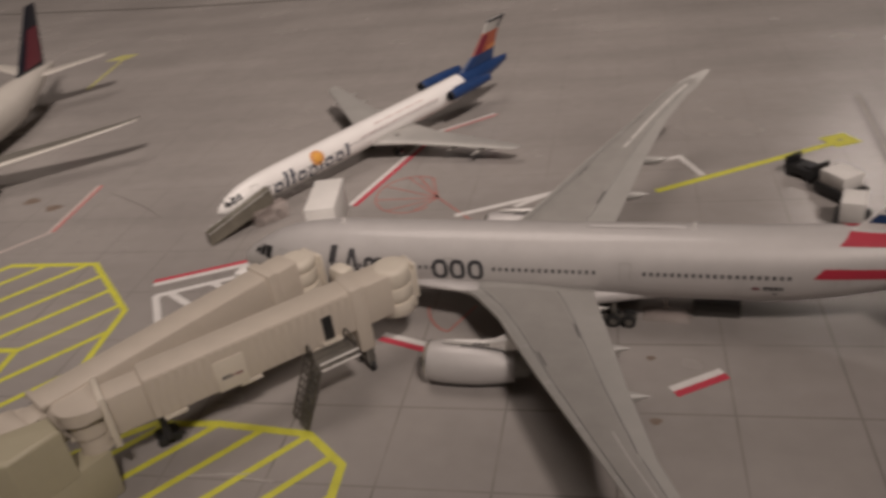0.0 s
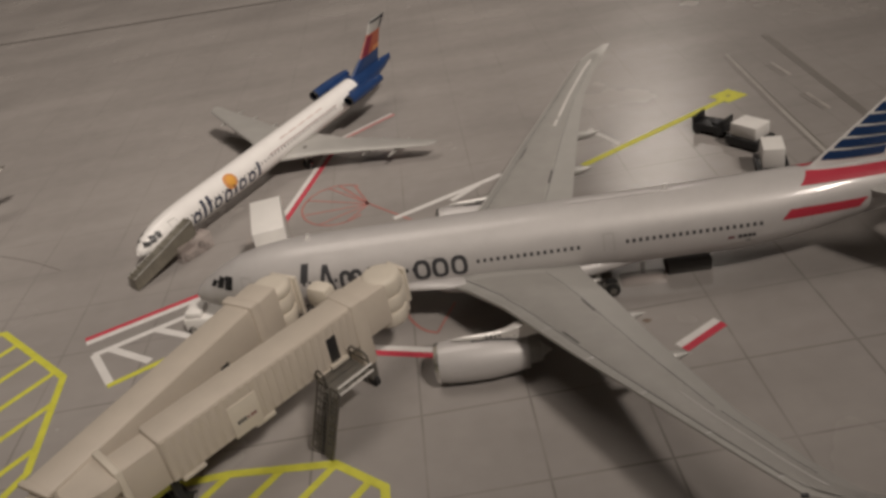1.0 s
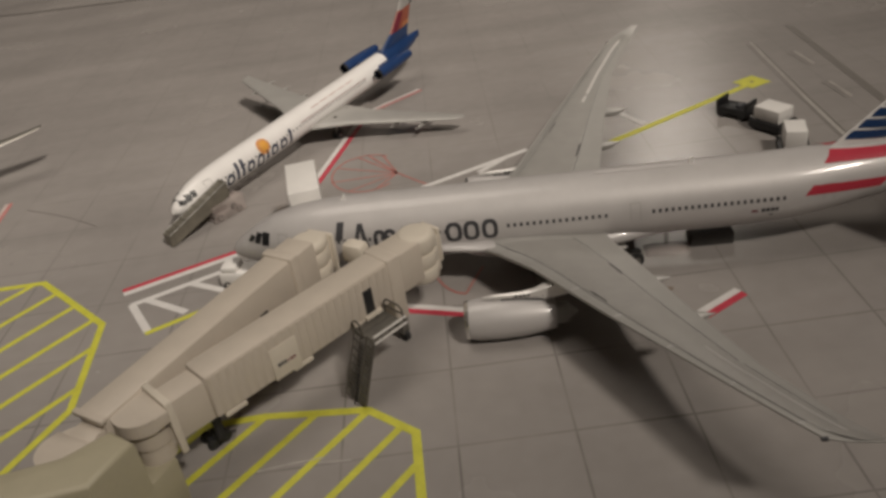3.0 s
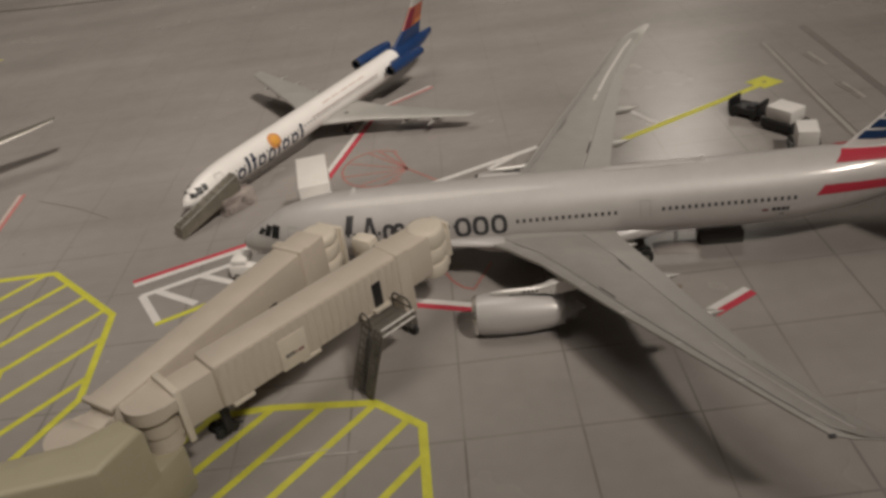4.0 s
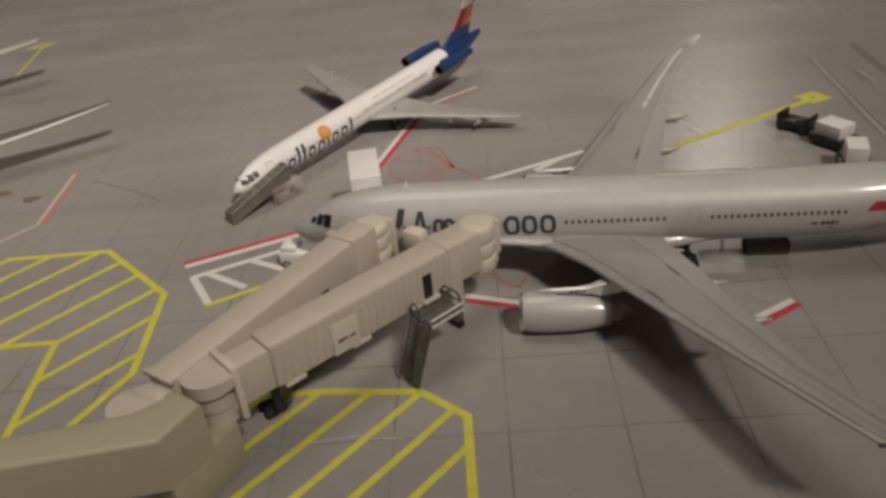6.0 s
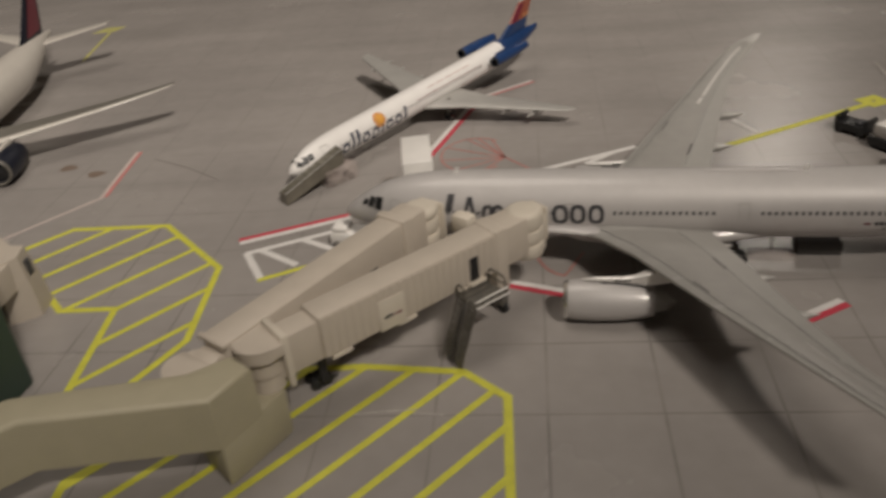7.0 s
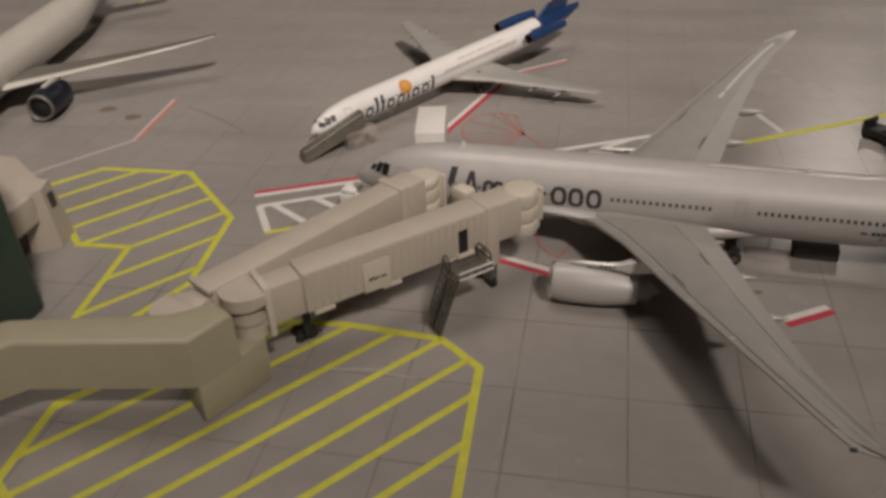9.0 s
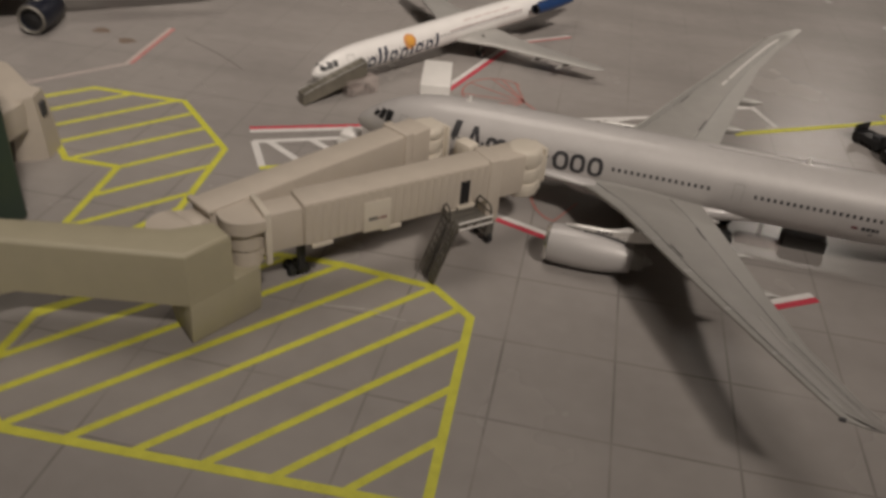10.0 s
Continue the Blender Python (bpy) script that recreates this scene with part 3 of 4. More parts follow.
        part("navigation_light", boxes((91.7 - (4.4 if side > 0 else 0), 92.6 - (4.4 if side > 0 else 0), side * 75.2 - 0.25, side * 75.2 + 0.25, 19.4, 19.85), bevel=0.1), INK if side < 0 else BARE, w)
        ey = side * 25.0
        e = nacelle(p, 47.3, ey, 4.2, 4.05, 16.6, SILVER)
        # a slender strut above the nacelle, ending in a knob under the wing
        bm = bmesh.new()
        rows = []
        for x, w, z0, z1 in ((50.4, 0.12, 8.75, 8.95), (53, 0.42, 8.65, 9.3), (58, 0.55, 8.5, 9.5), (60.3, 0.65, 8.4, 9.9), (62.0, 0.95, 8.2, 10.6), (64.0, 0.9, 8.4, 11.2), (72, 0.3, 9.6, 10.8)):
            rows.append([(x, ey - w, z0), (x, ey + w, z0), (x, ey + w, z1 - 0.2), (x, ey + w * 0.4, z1), (x, ey - w * 0.4, z1), (x, ey - w, z1 - 0.2)])
        loft(bm, rows)
        part("pylon", bm, RAIL_BRIGHT, p, "bright silver pylon strut")
        # dark filler under the strut: the gap's shade made solid
        part("strut_gap_shade", boxes((54, 62, ey - 0.35, ey + 0.35, 7.4, 8.8), bevel=0.1), INK, p)
        part("marking_bars", boxes(*[(56.6 + 0.75 * k, 57.1 + 0.75 * k, ey - 0.66, ey - 0.5, 8.8, 9.2) for k in range(4)]), INK, p)
        # main gear: three wheel pairs on a bogie
        g = part("main_gear", boxes((75.0, 83.5, side * 4.8 - 0.5, side * 4.8 + 0.5, 1.2, 2.0), (78.5, 79.6, side * 4.8 - 0.5, side * 4.8 + 0.5, 1.6, 8.0), bevel=0.15), STAIR_METAL, p)
        for wx in (76.0, 79.0, 82.0):
            for wy in (-1.0, 1.0):
                wheel(g, wx, side * 4.8 + wy, 1.35, 0.9, rim=STAIR_METAL)
        stab = [(2.0, 127.5, 144.5, 15.6, 1.6), (14, 136.5, 147.5, 16.8, 1.0), (27.5, 146.5, 151.5, 18.2, 0.4)]
        part("tailplane", wing(stab, side), WING_GREY, p)
    g = part("nose_gear", boxes((15.2, 16.2, -0.4, 0.4, 1.2, 7.0)), STAIR_METAL, p)
    for wy in (-0.8, 0.8):
        wheel(g, 15.7, wy, 1.35, 0.8)
    fsec = [(18.0, 118.6, 144.0, 1.5), (21.5, 122.3, 145.0, 1.3), (31.8, 133.2, 149.5, 1.0), (43.0, 144.2, 155.5, 0.6)]
    f = part("fin", fin(fsec), WHITE, p)
    # printed tail: blue bands in front, red ones behind, white gaps between
    n = 10
    for i in range(n):
        z0 = 20.9 + i * 2.1
        for side in (-1, 1):
            part("blue_band", fin_band(fsec, z0, z0 + 1.65, 0.03, 0.52 - 0.012 * i, side=side, lean=-0.03), BLUE, f)
            if i % 2 == 0:
                part("red_band", fin_band(fsec, z0 + 0.2, z0 + 2.1, 0.56 - 0.012 * i, 0.99, side=side), RED, f)
    for side in (1, -1):
        for s0, s1, z0, z1, lean in ((117.6, 139, 18.1, 19.4, 2.0), (113.6, 128, 13.1, 14.9, 1.6)):
            part("red_band", hull.patch(s0, s1, z0, z1, 0.08, lean, side, 10, 3), RED, p)
    # a low spine fairing and two blade antennas on the crown
    part("spine_fairing", Hull([(73.5, 0.1, 0.05, 19.1), (75, 0.5, 0.35, 19.15), (84, 0.55, 0.4, 19.15), (91, 0.5, 0.35, 19.15), (92.5, 0.1, 0.05, 19.1)]).mesh(n=12), SILVER, p)
    for x in (23.4, 93.5):
        part("blade_antenna", loft(bmesh.new(), [[(x - 0.6, -0.12, 18.9), (x + 0.6, -0.12, 18.9), (x + 0.6, 0.12, 18.9), (x - 0.6, 0.12, 18.9)], [(x, -0.06, 20.3), (x + 0.5, -0.06, 20.3), (x + 0.5, 0.06, 20.3), (x, 0.06, 20.3)]]), WHITE, p)
    # cockpit glazing
    for s0, s1, z0, z1, lean in ((2.3, 3.4, 12.9, 14.0, 0.8), (3.8, 5.2, 12.8, 14.7, 0.7), (5.5, 7.2, 12.6, 15.0, 0.5)):
        for side in (1, -1):
            part("cockpit_window", hull.patch(s0, s1, z0, z1, 0.07, lean, side), BLACK, p)
    # cabin windows, one by one
    for a, b, step in ((22, 44, 1.28), (56.3, 76.4, 1.28), (84.7, 109.6, 1.24)):
        s = a
        while s < b:
            part("window", hull.patch(s, s + 0.55, 12.75, 13.5, 0.06, 0, 1, 1, 1), INK, p, smooth=False)
            s += step
    for s0 in (9.5, 46.5, 80.5, 117.2):
        bm = bmesh.new()
        for a, b, c, d in ((s0, s0 + 0.14, 11.6, 15.0), (s0 + 1.9, s0 + 2.04, 11.6, 15.0), (s0, s0 + 2.04, 14.9, 15.05)):
            add(bm, hull.patch(a, b, c, d, 0.05, 0, 1, 1, 5))
        part("door_outline", bm, WING_GREY, p)
    # the operator's title as plain bars, and the small registration as bars
    for s0, w, z0, h, lean in ((21.6, 1.5, 13.4, 3.3, 0.7), (24.9, 0.85, 10.9, 5.3, 1.5), (27.7, 0.85, 10.9, 5.3, -1.1), (35.2, 0.8, 10.9, 3.9, 0)):
        part("title_bar", hull.patch(s0, s0 + w, z0, z0 + h, 0.075, lean, 1, 2, 5), INK, p)
    for s0, w in ((29.4, 2.6), (31.5, 2.6), (36.6, 2.9), (44.0, 3.3), (47.6, 3.2), (51.3, 3.2)):
        part("title_block", hull.hollow(s0, s0 + w, 10.7, 14.8, 0.8), INK, p)
    bm = bmesh.new()
    for s0, w in ((105.6, 0.7), (106.5, 0.7), (107.4, 0.7), (108.3, 0.5)):
        add(bm, hull.patch(s0, s0 + w, 10.5, 11.3, 0.06, 0, 1, 1, 1))
    add(bm, hull.patch(107.2, 108.0, 9.5, 9.8, 0.06, 0, 1, 1, 1))
    part("registration_bars", bm, INK, p)
    part("flag_print", hull.patch(103.7, 104.9, 10.6, 11.1, 0.06, 0, 1, 1, 1), MAROON, p)
    return p


def shift_y(bm, dy):
    bmesh.ops.translate(bm, vec=(0, dy, 0), verts=bm.verts)
    return bm


TWIN_PLACE = (-39.3, 153.6, 0, -7.2)
widebody_twin()


def rear_engine_jet():
    p = thing("model_airliner", "white rear-engine model jet with blue tail and orange sun", "model aircraft")
    # it sits low on its nose gear and leans to its left on bent main gear
    p.matrix_basis = pose(-62.16 * MM, 184.64 * MM, 0, 4.4, -1.76, 53.4)
    k = 1.08
    rows = [(0, 0.1, 0.1, 5.2), (0.8, 1.15, 1.1, 5.3), (3, 2.3, 2.2, 5.7), (7, 3.15, 3.1, 6.1), (12, 3.55, 3.55, 6.35), (18, 3.67, 3.67, 6.44), (78, 3.67, 3.67, 6.44), (88, 3.2, 3.4, 6.9), (97, 2.3, 2.6, 7.5), (104, 1.2, 1.7, 8.1), (108, 0.3, 1.1, 8.5)]
    hull = Hull([[a * k for a in r] for r in rows])
    part("fuselage", hull.mesh(s1=86 * k), WHITE, p)
    part("tail_cone", hull.mesh(s0=86 * k), ROYAL_BLUE, p, "royal blue tail cone")
    sec = [(2.0, 46.5, 63.5, 4.3, 2.0), (12, 53.4, 63.6, 4.2, 1.4), (37.5, 65.2, 69.2, 4.0, 0.6), (38.7, 66.8, 69.4, 4.0, 0.3)]
    for side, name in ((-1, "left_wing"), (1, "right_wing")):
        s2 = [[a * k for a in r] for r in sec]
        if side < 0:
            # the left tip is bent up a little
            s2 = [[y, le + 0.022 * (y - 2), te, z + 0.026 * (y - 2), th] for y, le, te, z, th in s2]
        w = part(name, wing(s2, side), WING_GREY, p)
        part("leading_edge", wing([(y, le - 0.1, te, z, th) for y, le, te, z, th in s2], side, 0.0, 0.06, 0.5, 0.02), WING_GREY, w)
        for y, a in ((13, 60.5), (22, 62.8), (29, 64.6)):
            zf = float(np.interp(y, [r[0] for r in sec], [r[3] for r in sec])) - 0.6
            part("flap_fairing", shift_y(Hull([[v * k for v in r] for r in ((a - 5, 0.1, 0.1, zf), (a - 2, 0.5, 0.6, zf), (a + 3, 0.5, 0.6, zf), (a + 6, 0.1, 0.1, zf))]).mesh(n=10), side * y * k), WING_GREY, w)
        e = nacelle(p, 76.2 * k, side * 6.1 * k, 8.4 * k, 1.6 * k, 16.8 * k, ROYAL_BLUE, BLACK, core=False, lip=BLACK)
        part("pylon", boxes((81 * k, 91 * k, side * 4.2 * k - 2.2, side * 4.2 * k + 2.2, 8.0 * k, 8.7 * k), bevel=0.2), ROYAL_BLUE, p)
        low = -1.7 - side * 0.5
        g = part("main_gear", boxes((54 * k, 55 * k, side * 6.2 * k - 0.4, side * 6.2 * k + 0.4, low + 1.0, 5.4 * k)), STAIR_METAL, p)
        for wy in (-0.7, 0.7):
            wheel(g, 54.5 * k, side * 6.2 * k + wy, 1.3, 0.8, z=low)
    g = part("nose_gear", boxes((5.6 * k, 6.3 * k, -0.3, 0.3, 0.7, 5.0 * k)), STAIR_METAL, p)
    for wy in (-0.6, 0.6):
        wheel(g, 6 * k, wy, 0.95, 0.6, z=-0.2)
    fsec = [[a * k for a in r] for r in ((9.0, 84.5, 101.5, 1.5), (13.6, 92.6, 102.9, 1.2), (19.0, 97.9, 105.2, 0.9), (22.3, 100.2, 108.6, 0.7))]
    part("fin_base", fin(fsec[:2]), ROYAL_BLUE, p)
    part("fin", fin(fsec[1:3]), ORANGE, p, "orange fin fading to red")
    part("fin_top", fin(fsec[2:]), WING_GREY, p)
    for z0, z1, u0, u1, m in ((13.8, 18.6, 0.0, 0.34, MAROON), (13.8, 15.2, 0.55, 0.98, FIN_ORANGE), (19.2, 22.2, 0.82, 0.98, NAVY), (21.7, 22.3, 0.0, 0.9, NAVY)):
        for side in (-1, 1):
            part("fin_print", fin_band(fsec, z0 * k, z1 * k, u0, u1, 0.1, side), m, p)
    for s0, s1, z0, z1, lean in ((1.6, 2.9, 6.5, 7.4, 0.7), (3.1, 4.5, 6.8, 8.1, 0.7), (4.9, 6.0, 7.2, 8.4, 0.4)):
        for side in (1, -1):
            part("cockpit_window", hull.patch(s0 * k, s1 * k, z0 * k, z1 * k, 0.07, lean, side), BLACK, p)
    s = 12.0
    while s < 74:
        part("window", hull.patch(s * k, (s + 0.42) * k, 7.2 * k, 7.7 * k, 0.06, 0, 1, 1, 1), INK, p, smooth=False)
        s += 1.35
    for s0, h in ((18.3, 4.2), (20.2, 4.2), (29.2, 2.8), (38.4, 3.7)):
        part("title_bar", hull.patch(s0 * k, (s0 + 0.95) * k, 4.7 * k, (4.7 + h) * k, 0.075, 0.35, 1, 2, 5), TITLE_NAVY, p)
    for s0, z0, h in ((14.7, 4.7, 2.7), (22.0, 4.7, 2.7), (25.6, 4.0, 3.4), (31.0, 4.7, 2.7), (34.6, 4.7, 2.7)):
        part("title_block", hull.hollow(s0 * k, (s0 + 2.7) * k, z0 * k, (z0 + h) * k, 0.72, 0.3), TITLE_NAVY, p)
    for r, m, off in ((2.05, SUN_ORANGE, 0.10), (1.2, AMBER, 0.34)):
        bm = bmesh.new()
        zs = 8.5
        c = bm.verts.new(hull.point(29.4 * k, hull.phi(29.4 * k, zs * k), off + 0.3))
        ring = []
        for t in np.linspace(0, 2 * math.pi, 20, endpoint=False):
            s, dphi = (29.4 + r * math.cos(t)) * k, math.degrees(r * math.sin(t) / 3.67)
            ring.append(bm.verts.new(hull.point(s, hull.phi(s, zs * k) - dphi, off)))
        for a, b in zip(ring, ring[1:] + ring[:1]):
            bm.faces.new((c, a, b))
        part("sun_disc", bm, m, p)
    bm = bmesh.new()
    add(bm, hull.patch(44 * k, 74 * k, 7.9 * k, 8.05 * k, 0.05, 0, 1, 12, 1))
    part("cheat_line", bm, MAROON, p)
    # faint small bars of printing high on the side
    for i in range(5):
        part("printed_bar", hull.patch((50 + 3.9 * i) * k, (53.3 + 3.9 * i) * k, 9.2 * k, 9.4 * k, 0.05, 0, 1, 2, 1), PALE_PRINT, p)
    bm = bmesh.new()
    for a0, a1, c, d in ((9.0, 9.12, 6.0, 9.0), (11.0, 11.12, 6.0, 9.0), (9.0, 11.12, 8.9, 9.03)):
        add(bm, hull.patch(a0 * k, a1 * k, c * k, d * k, 0.05, 0, 1, 1, 5))
    part("door_outline", bm, WING_GREY, p)
    return p


rear_engine_jet()


def left_airliner():
    p = thing("model_airliner", "white twin-engine model airliner with maroon tail", "model aircraft", -167.0, 161.0, 0, 97.0)
    hull = Hull([(0, 0.1, 0.1, 10.4), (1, 1.4, 1.5, 10.5), (4, 3.6, 3.7, 11.1), (9, 5.5, 5.6, 11.6), (15, 6.8, 6.9, 11.4), (22, 7.2, 7.3, 11.2), (105, 7.2, 7.3, 11.2), (118, 6.2, 6.3, 12.2), (132, 4.2, 4.5, 13.6), (145, 1.7, 2.2, 14.9), (153, 0.4, 0.9, 15.4)])
    part("fuselage", hull.mesh(), DIMMED_WHITE, p)
    sec = [(5.0, 42, 63, 8.0, 2.8), (20, 49, 63.5, 9.3, 2.0), (45, 60, 68.5, 11.5, 1.2), (60, 67, 72.5, 13.0, 0.8), (66, 71.0, 74.5, 13.6, 0.4)]
    for side, name in ((-1, "left_wing"), (1, "right_wing")):
        w = part(name, wing(sec, side), WING_DARK, p)
        part("leading_edge", wing([(y, le - 0.2, te, z, th) for y, le, te, z, th in sec], side, 0.0, 0.34, 0.9, 0.04), DIMMED_WHITE, w, "pale leading edge")
        nacelle(p, 35.8, side * 20.4, 4.75, 4.5, 16, NAVY, lip=WING_DARK)
        part("pylon", boxes((41, 56, side * 20.4 - 0.7, side * 20.4 + 0.7, 8.2, 9.8), bevel=0.3), DIMMED_WHITE, p)
        part("tailplane", wing([(1.5, 134, 147, 14.6, 1.4), (24, 150, 156, 16.5, 0.5)], side), DIMMED_WHITE, p)
        g = part("main_gear", boxes((66, 67, side * 9 - 0.4, side * 9 + 0.4, 1.2, 8)), STAIR_METAL, p)
        for wx in (64.6, 68.4):
            for wy in (-0.9, 0.9):
                wheel(g, wx, side * 9 + wy, 1.5, 0.9)
    g = part("nose_gear", boxes((14.5, 15.5, -0.4, 0.4, 1.0, 7)), STAIR_METAL, p)
    for wy in (-0.7, 0.7):
        wheel(g, 15, wy, 1.2, 0.7)
    fsec = [(17.0, 120, 146, 1.5), (20, 125, 147.5, 1.2), (30, 136, 151.5, 0.9), (40, 147, 156, 0.6)]
    f = part("fin", fin(fsec), NAVY, p, "dark navy fin with a maroon panel")
    for side in (-1, 1):
        part("red_panel", fin_band(fsec, 19, 32, 0.25, 0.9, 0.1, side), MAROON, f)
    return p


left_airliner()


# ---- passenger bridges ----
def tunnel(s0, s1, half, z0, z1, bevel=0.35):
    return boxes((s0, s1, -half, half, z0, z1), bevel=bevel)


def rib_mesh(w, half, z0, z1):
    """One upright rib on each side of a tunnel."""
    bm = bmesh.new()
    for q in (-1, 1):
        y0, y1 = sorted((q * (half - 0.1), q * (half + 0.07)))
        box(bm, -w, w, y0, y1, z0 + 0.5, z1 - 0.5)
    return bm


def bridge(x, y, turn, o0, o1, cab, top=18.4, near=True):
    p = thing("passenger_bridge", "cream plastic model passenger bridge docked at the silver airliner", "jet bridge", x, y, 0, turn, "bridges at the silver airliner")
    part("rotunda", lathe(bmesh.new(), [(8.9, 2.9), (9.4, 2.9), (12.2, 2.9), (12.4, 3.3), (16.6, 3.4), (17.0, 3.5)], (0, 0, 0), "Z", 32), CREAM, p)
    rc, cx = (4.3, 0.0) if near else (4.0, -1.6)
    lid = [(cx - rc * math.sin(t), rc * math.cos(t)) for t in np.linspace(0, math.pi, 20)]
    lx = 2.4 if near else 0.8
    lid = [(lx, rc)] + lid + [(lx, -rc)]
    part("rotunda_cap", prism(lid, top - 2.4, top, 0.45), CREAM, p)
    part("inner_tunnel", tunnel(1.0, o0 + 3, 2.5, 10.4, top - 0.3), CREAM, p)
    if near:
        bm = boxes((2.2, 3.4, -3.7, 3.7, 18.0, 19.2), (2.2, 3.4, -3.8, -2.7, 9.0, 19.0), (2.2, 3.4, 2.7, 3.8, 9.0, 19.0), bevel=0.3)
        part("collar", bm, CREAM_LIGHT, p)
    else:
        part("end_plate", boxes((o0 - 0.5, o0 + 0.6, -3.35, 3.35, 18.2, 19.15), bevel=0.25), CREAM, p)
    body = part("outer_tunnel", tunnel(o0, o1 + 0.9, 3.1, 10.4, 19.0, 0.7), CREAM, p)
    count = 24 if near else 0
    step = (o1 - o0) / 24
    if near:
        first = part("rib", rib_mesh(step * 0.27, 3.1, 10.4, 19.0), CREAM, body, smooth=False)
    for i in range(count):
        o = first if i == 0 else new("rib", first.data)
        o.parent = body
        o.location = ((o0 + (i + 0.5) * step) * MM, 0, 0)
    bm = bmesh.new()
    for k in range(3):
        a = o0 + 1.5 + k * (o1 - o0) * 0.36
        box(bm, a, a + 4, -3.2, 3.2, 9.7, 10.5, bevel=0.2)
    part("roller_box", bm, CREAM_LIGHT, p)
    if near:
        s = 20.5
        part("sign_panel", boxes((s, s + 5.4, -3.32, -3.05, 10.4, 16.6), bevel=0.1), CREAM_LIGHT, p, "pale panel with small red bars")
        for k, w in enumerate((0.46, 0.46, 0.40, 0.28, 0.46, 0.40)):
            part("panel_bar", boxes((s + 1.0 + 0.62 * k, s + 1.0 + w + 0.62 * k, -3.38, -3.30, 12.7, 13.4 if k < 3 else 13.2)), INK if k < 3 else MAROON, p)
        d = 41.7
        dr = part("service_door", boxes((d - 1.0, d + 1.0, -3.3, -3.05, 11.4, 16.3), bevel=0.08), BLACK, p)
        part("door_sill", boxes((d - 1.6, d + 2.2, -3.9, -3.0, 10.6, 11.3), bevel=0.1), CREAM_LIGHT, p)
        stair(p, d)
    if near:
        bm = boxes((8.8, 12.4, 3.6, 5.8, 1.2, 2.0), (9.8, 11.2, 1.6, 5.0, 1.8, 3.0), (9.8, 11.2, 1.2, 2.4, 2.6, 10.6), bevel=0.2)
        tube(bm, (9.4, 2.6, 3.0), (13.4, 2.8, 1.4), 0.22, 6)
        car = part("carriage", bm, BLACK, p)
        for wx in (9.4, 11.8):
            for wy in (3.4, 6.0):
                wheel(car, wx, wy, 1.0, 0.8, rim=TYRE)
    else:
        part("service_door", boxes((37.5, 37.5 + 2.0, -3.22, -3.0, 11.0, 13.8), bevel=0.08), BLACK, p)
    if near:
        part("frame_section", boxes((o1, o1 + 3.2, -3.4, 3.4, 5.4, 19.3), bevel=0.55), CREAM, p)
        part("neck", boxes((o1 + 3.0, cab - 4.8, -3.25, 3.25, 10.6, 19.0), bevel=0.5), CREAM, p)
    else:
        part("frame_section", boxes((o1, o1 + 2.4, -3.7, 3.7, 7.4, 19.5), bevel=0.6), CREAM, p)
        part("neck", boxes((o1 + 2.2, cab - 4.8, -3.15, 3.15, 9.4, 18.8), bevel=0.5), CREAM, p)
    # lift column and drive wheels
    lx = o1 + (1.9 if near else 1.1)
    col = part("lift_column", boxes((lx - 0.8, lx + 0.8, -3.0, -2.0, 2.0, 12), (lx - 0.8, lx + 0.8, 2.0, 3.0, 2.0, 12), (lx - 0.6, lx + 0.6, -2.9, 2.9, 1.6, 3.0), bevel=0.15), STAIR_METAL, p)
    for wy in (-3.0, 3.0):
        if near:
            part("wheel", lathe(bmesh.new(), [(-0.5, 1.1), (-0.4, 1.4), (0.4, 1.4), (0.5, 1.1)], (lx, wy * 0.7, 1.4), "X", 18), TYRE, col)
        else:
            wheel(col, lx, wy, 1.3, 0.7, rim=TYRE)
    # cab with a round turning drum and a folding canopy
    ct = 19.4 if near else 18.0
    c = part("cab", lathe(bmesh.new(), [(9.2, 3.0), (9.35, 3.45), (9.6, 3.65), (11.9, 3.7), (12.1, 3.6), (12.15, 3.3), (12.75, 3.3), (12.8, 3.55), (13.0, 3.65), (15.2, 3.7), (15.4, 3.6), (15.45, 3.35), (15.95, 3.35), (16.0, 3.6), (16.2, 3.7), (ct - 0.9, 3.68), (ct - 0.45, 3.5), (ct - 0.1, 3.0), (ct, 2.4), (ct, 0.3)], (cab - 3.2, 0, 0), "Z", 32), CREAM_LIGHT, p)
    part("canopy", boxes((cab - 2.4, cab + 0.4, -2.3, 2.3, 9.6, 17.6), bevel=0.4), CREAM_LIGHT, c)
    hb = 2.35 if near else 3.1
    part("bumper", boxes((cab + 0.3, cab + 1.1, -hb, hb, 11.4 if near else 8.6, (16.4 if near else 14.2) + hb), bevel=0.3), CREAM_LIGHT, c)
    if not near:
        part("side_hood", boxes((cab + 0.2, cab + 3.8, -9.6, -4.6, 10.6, 15.4), bevel=1.2), CREAM_LIGHT, c)
    return p


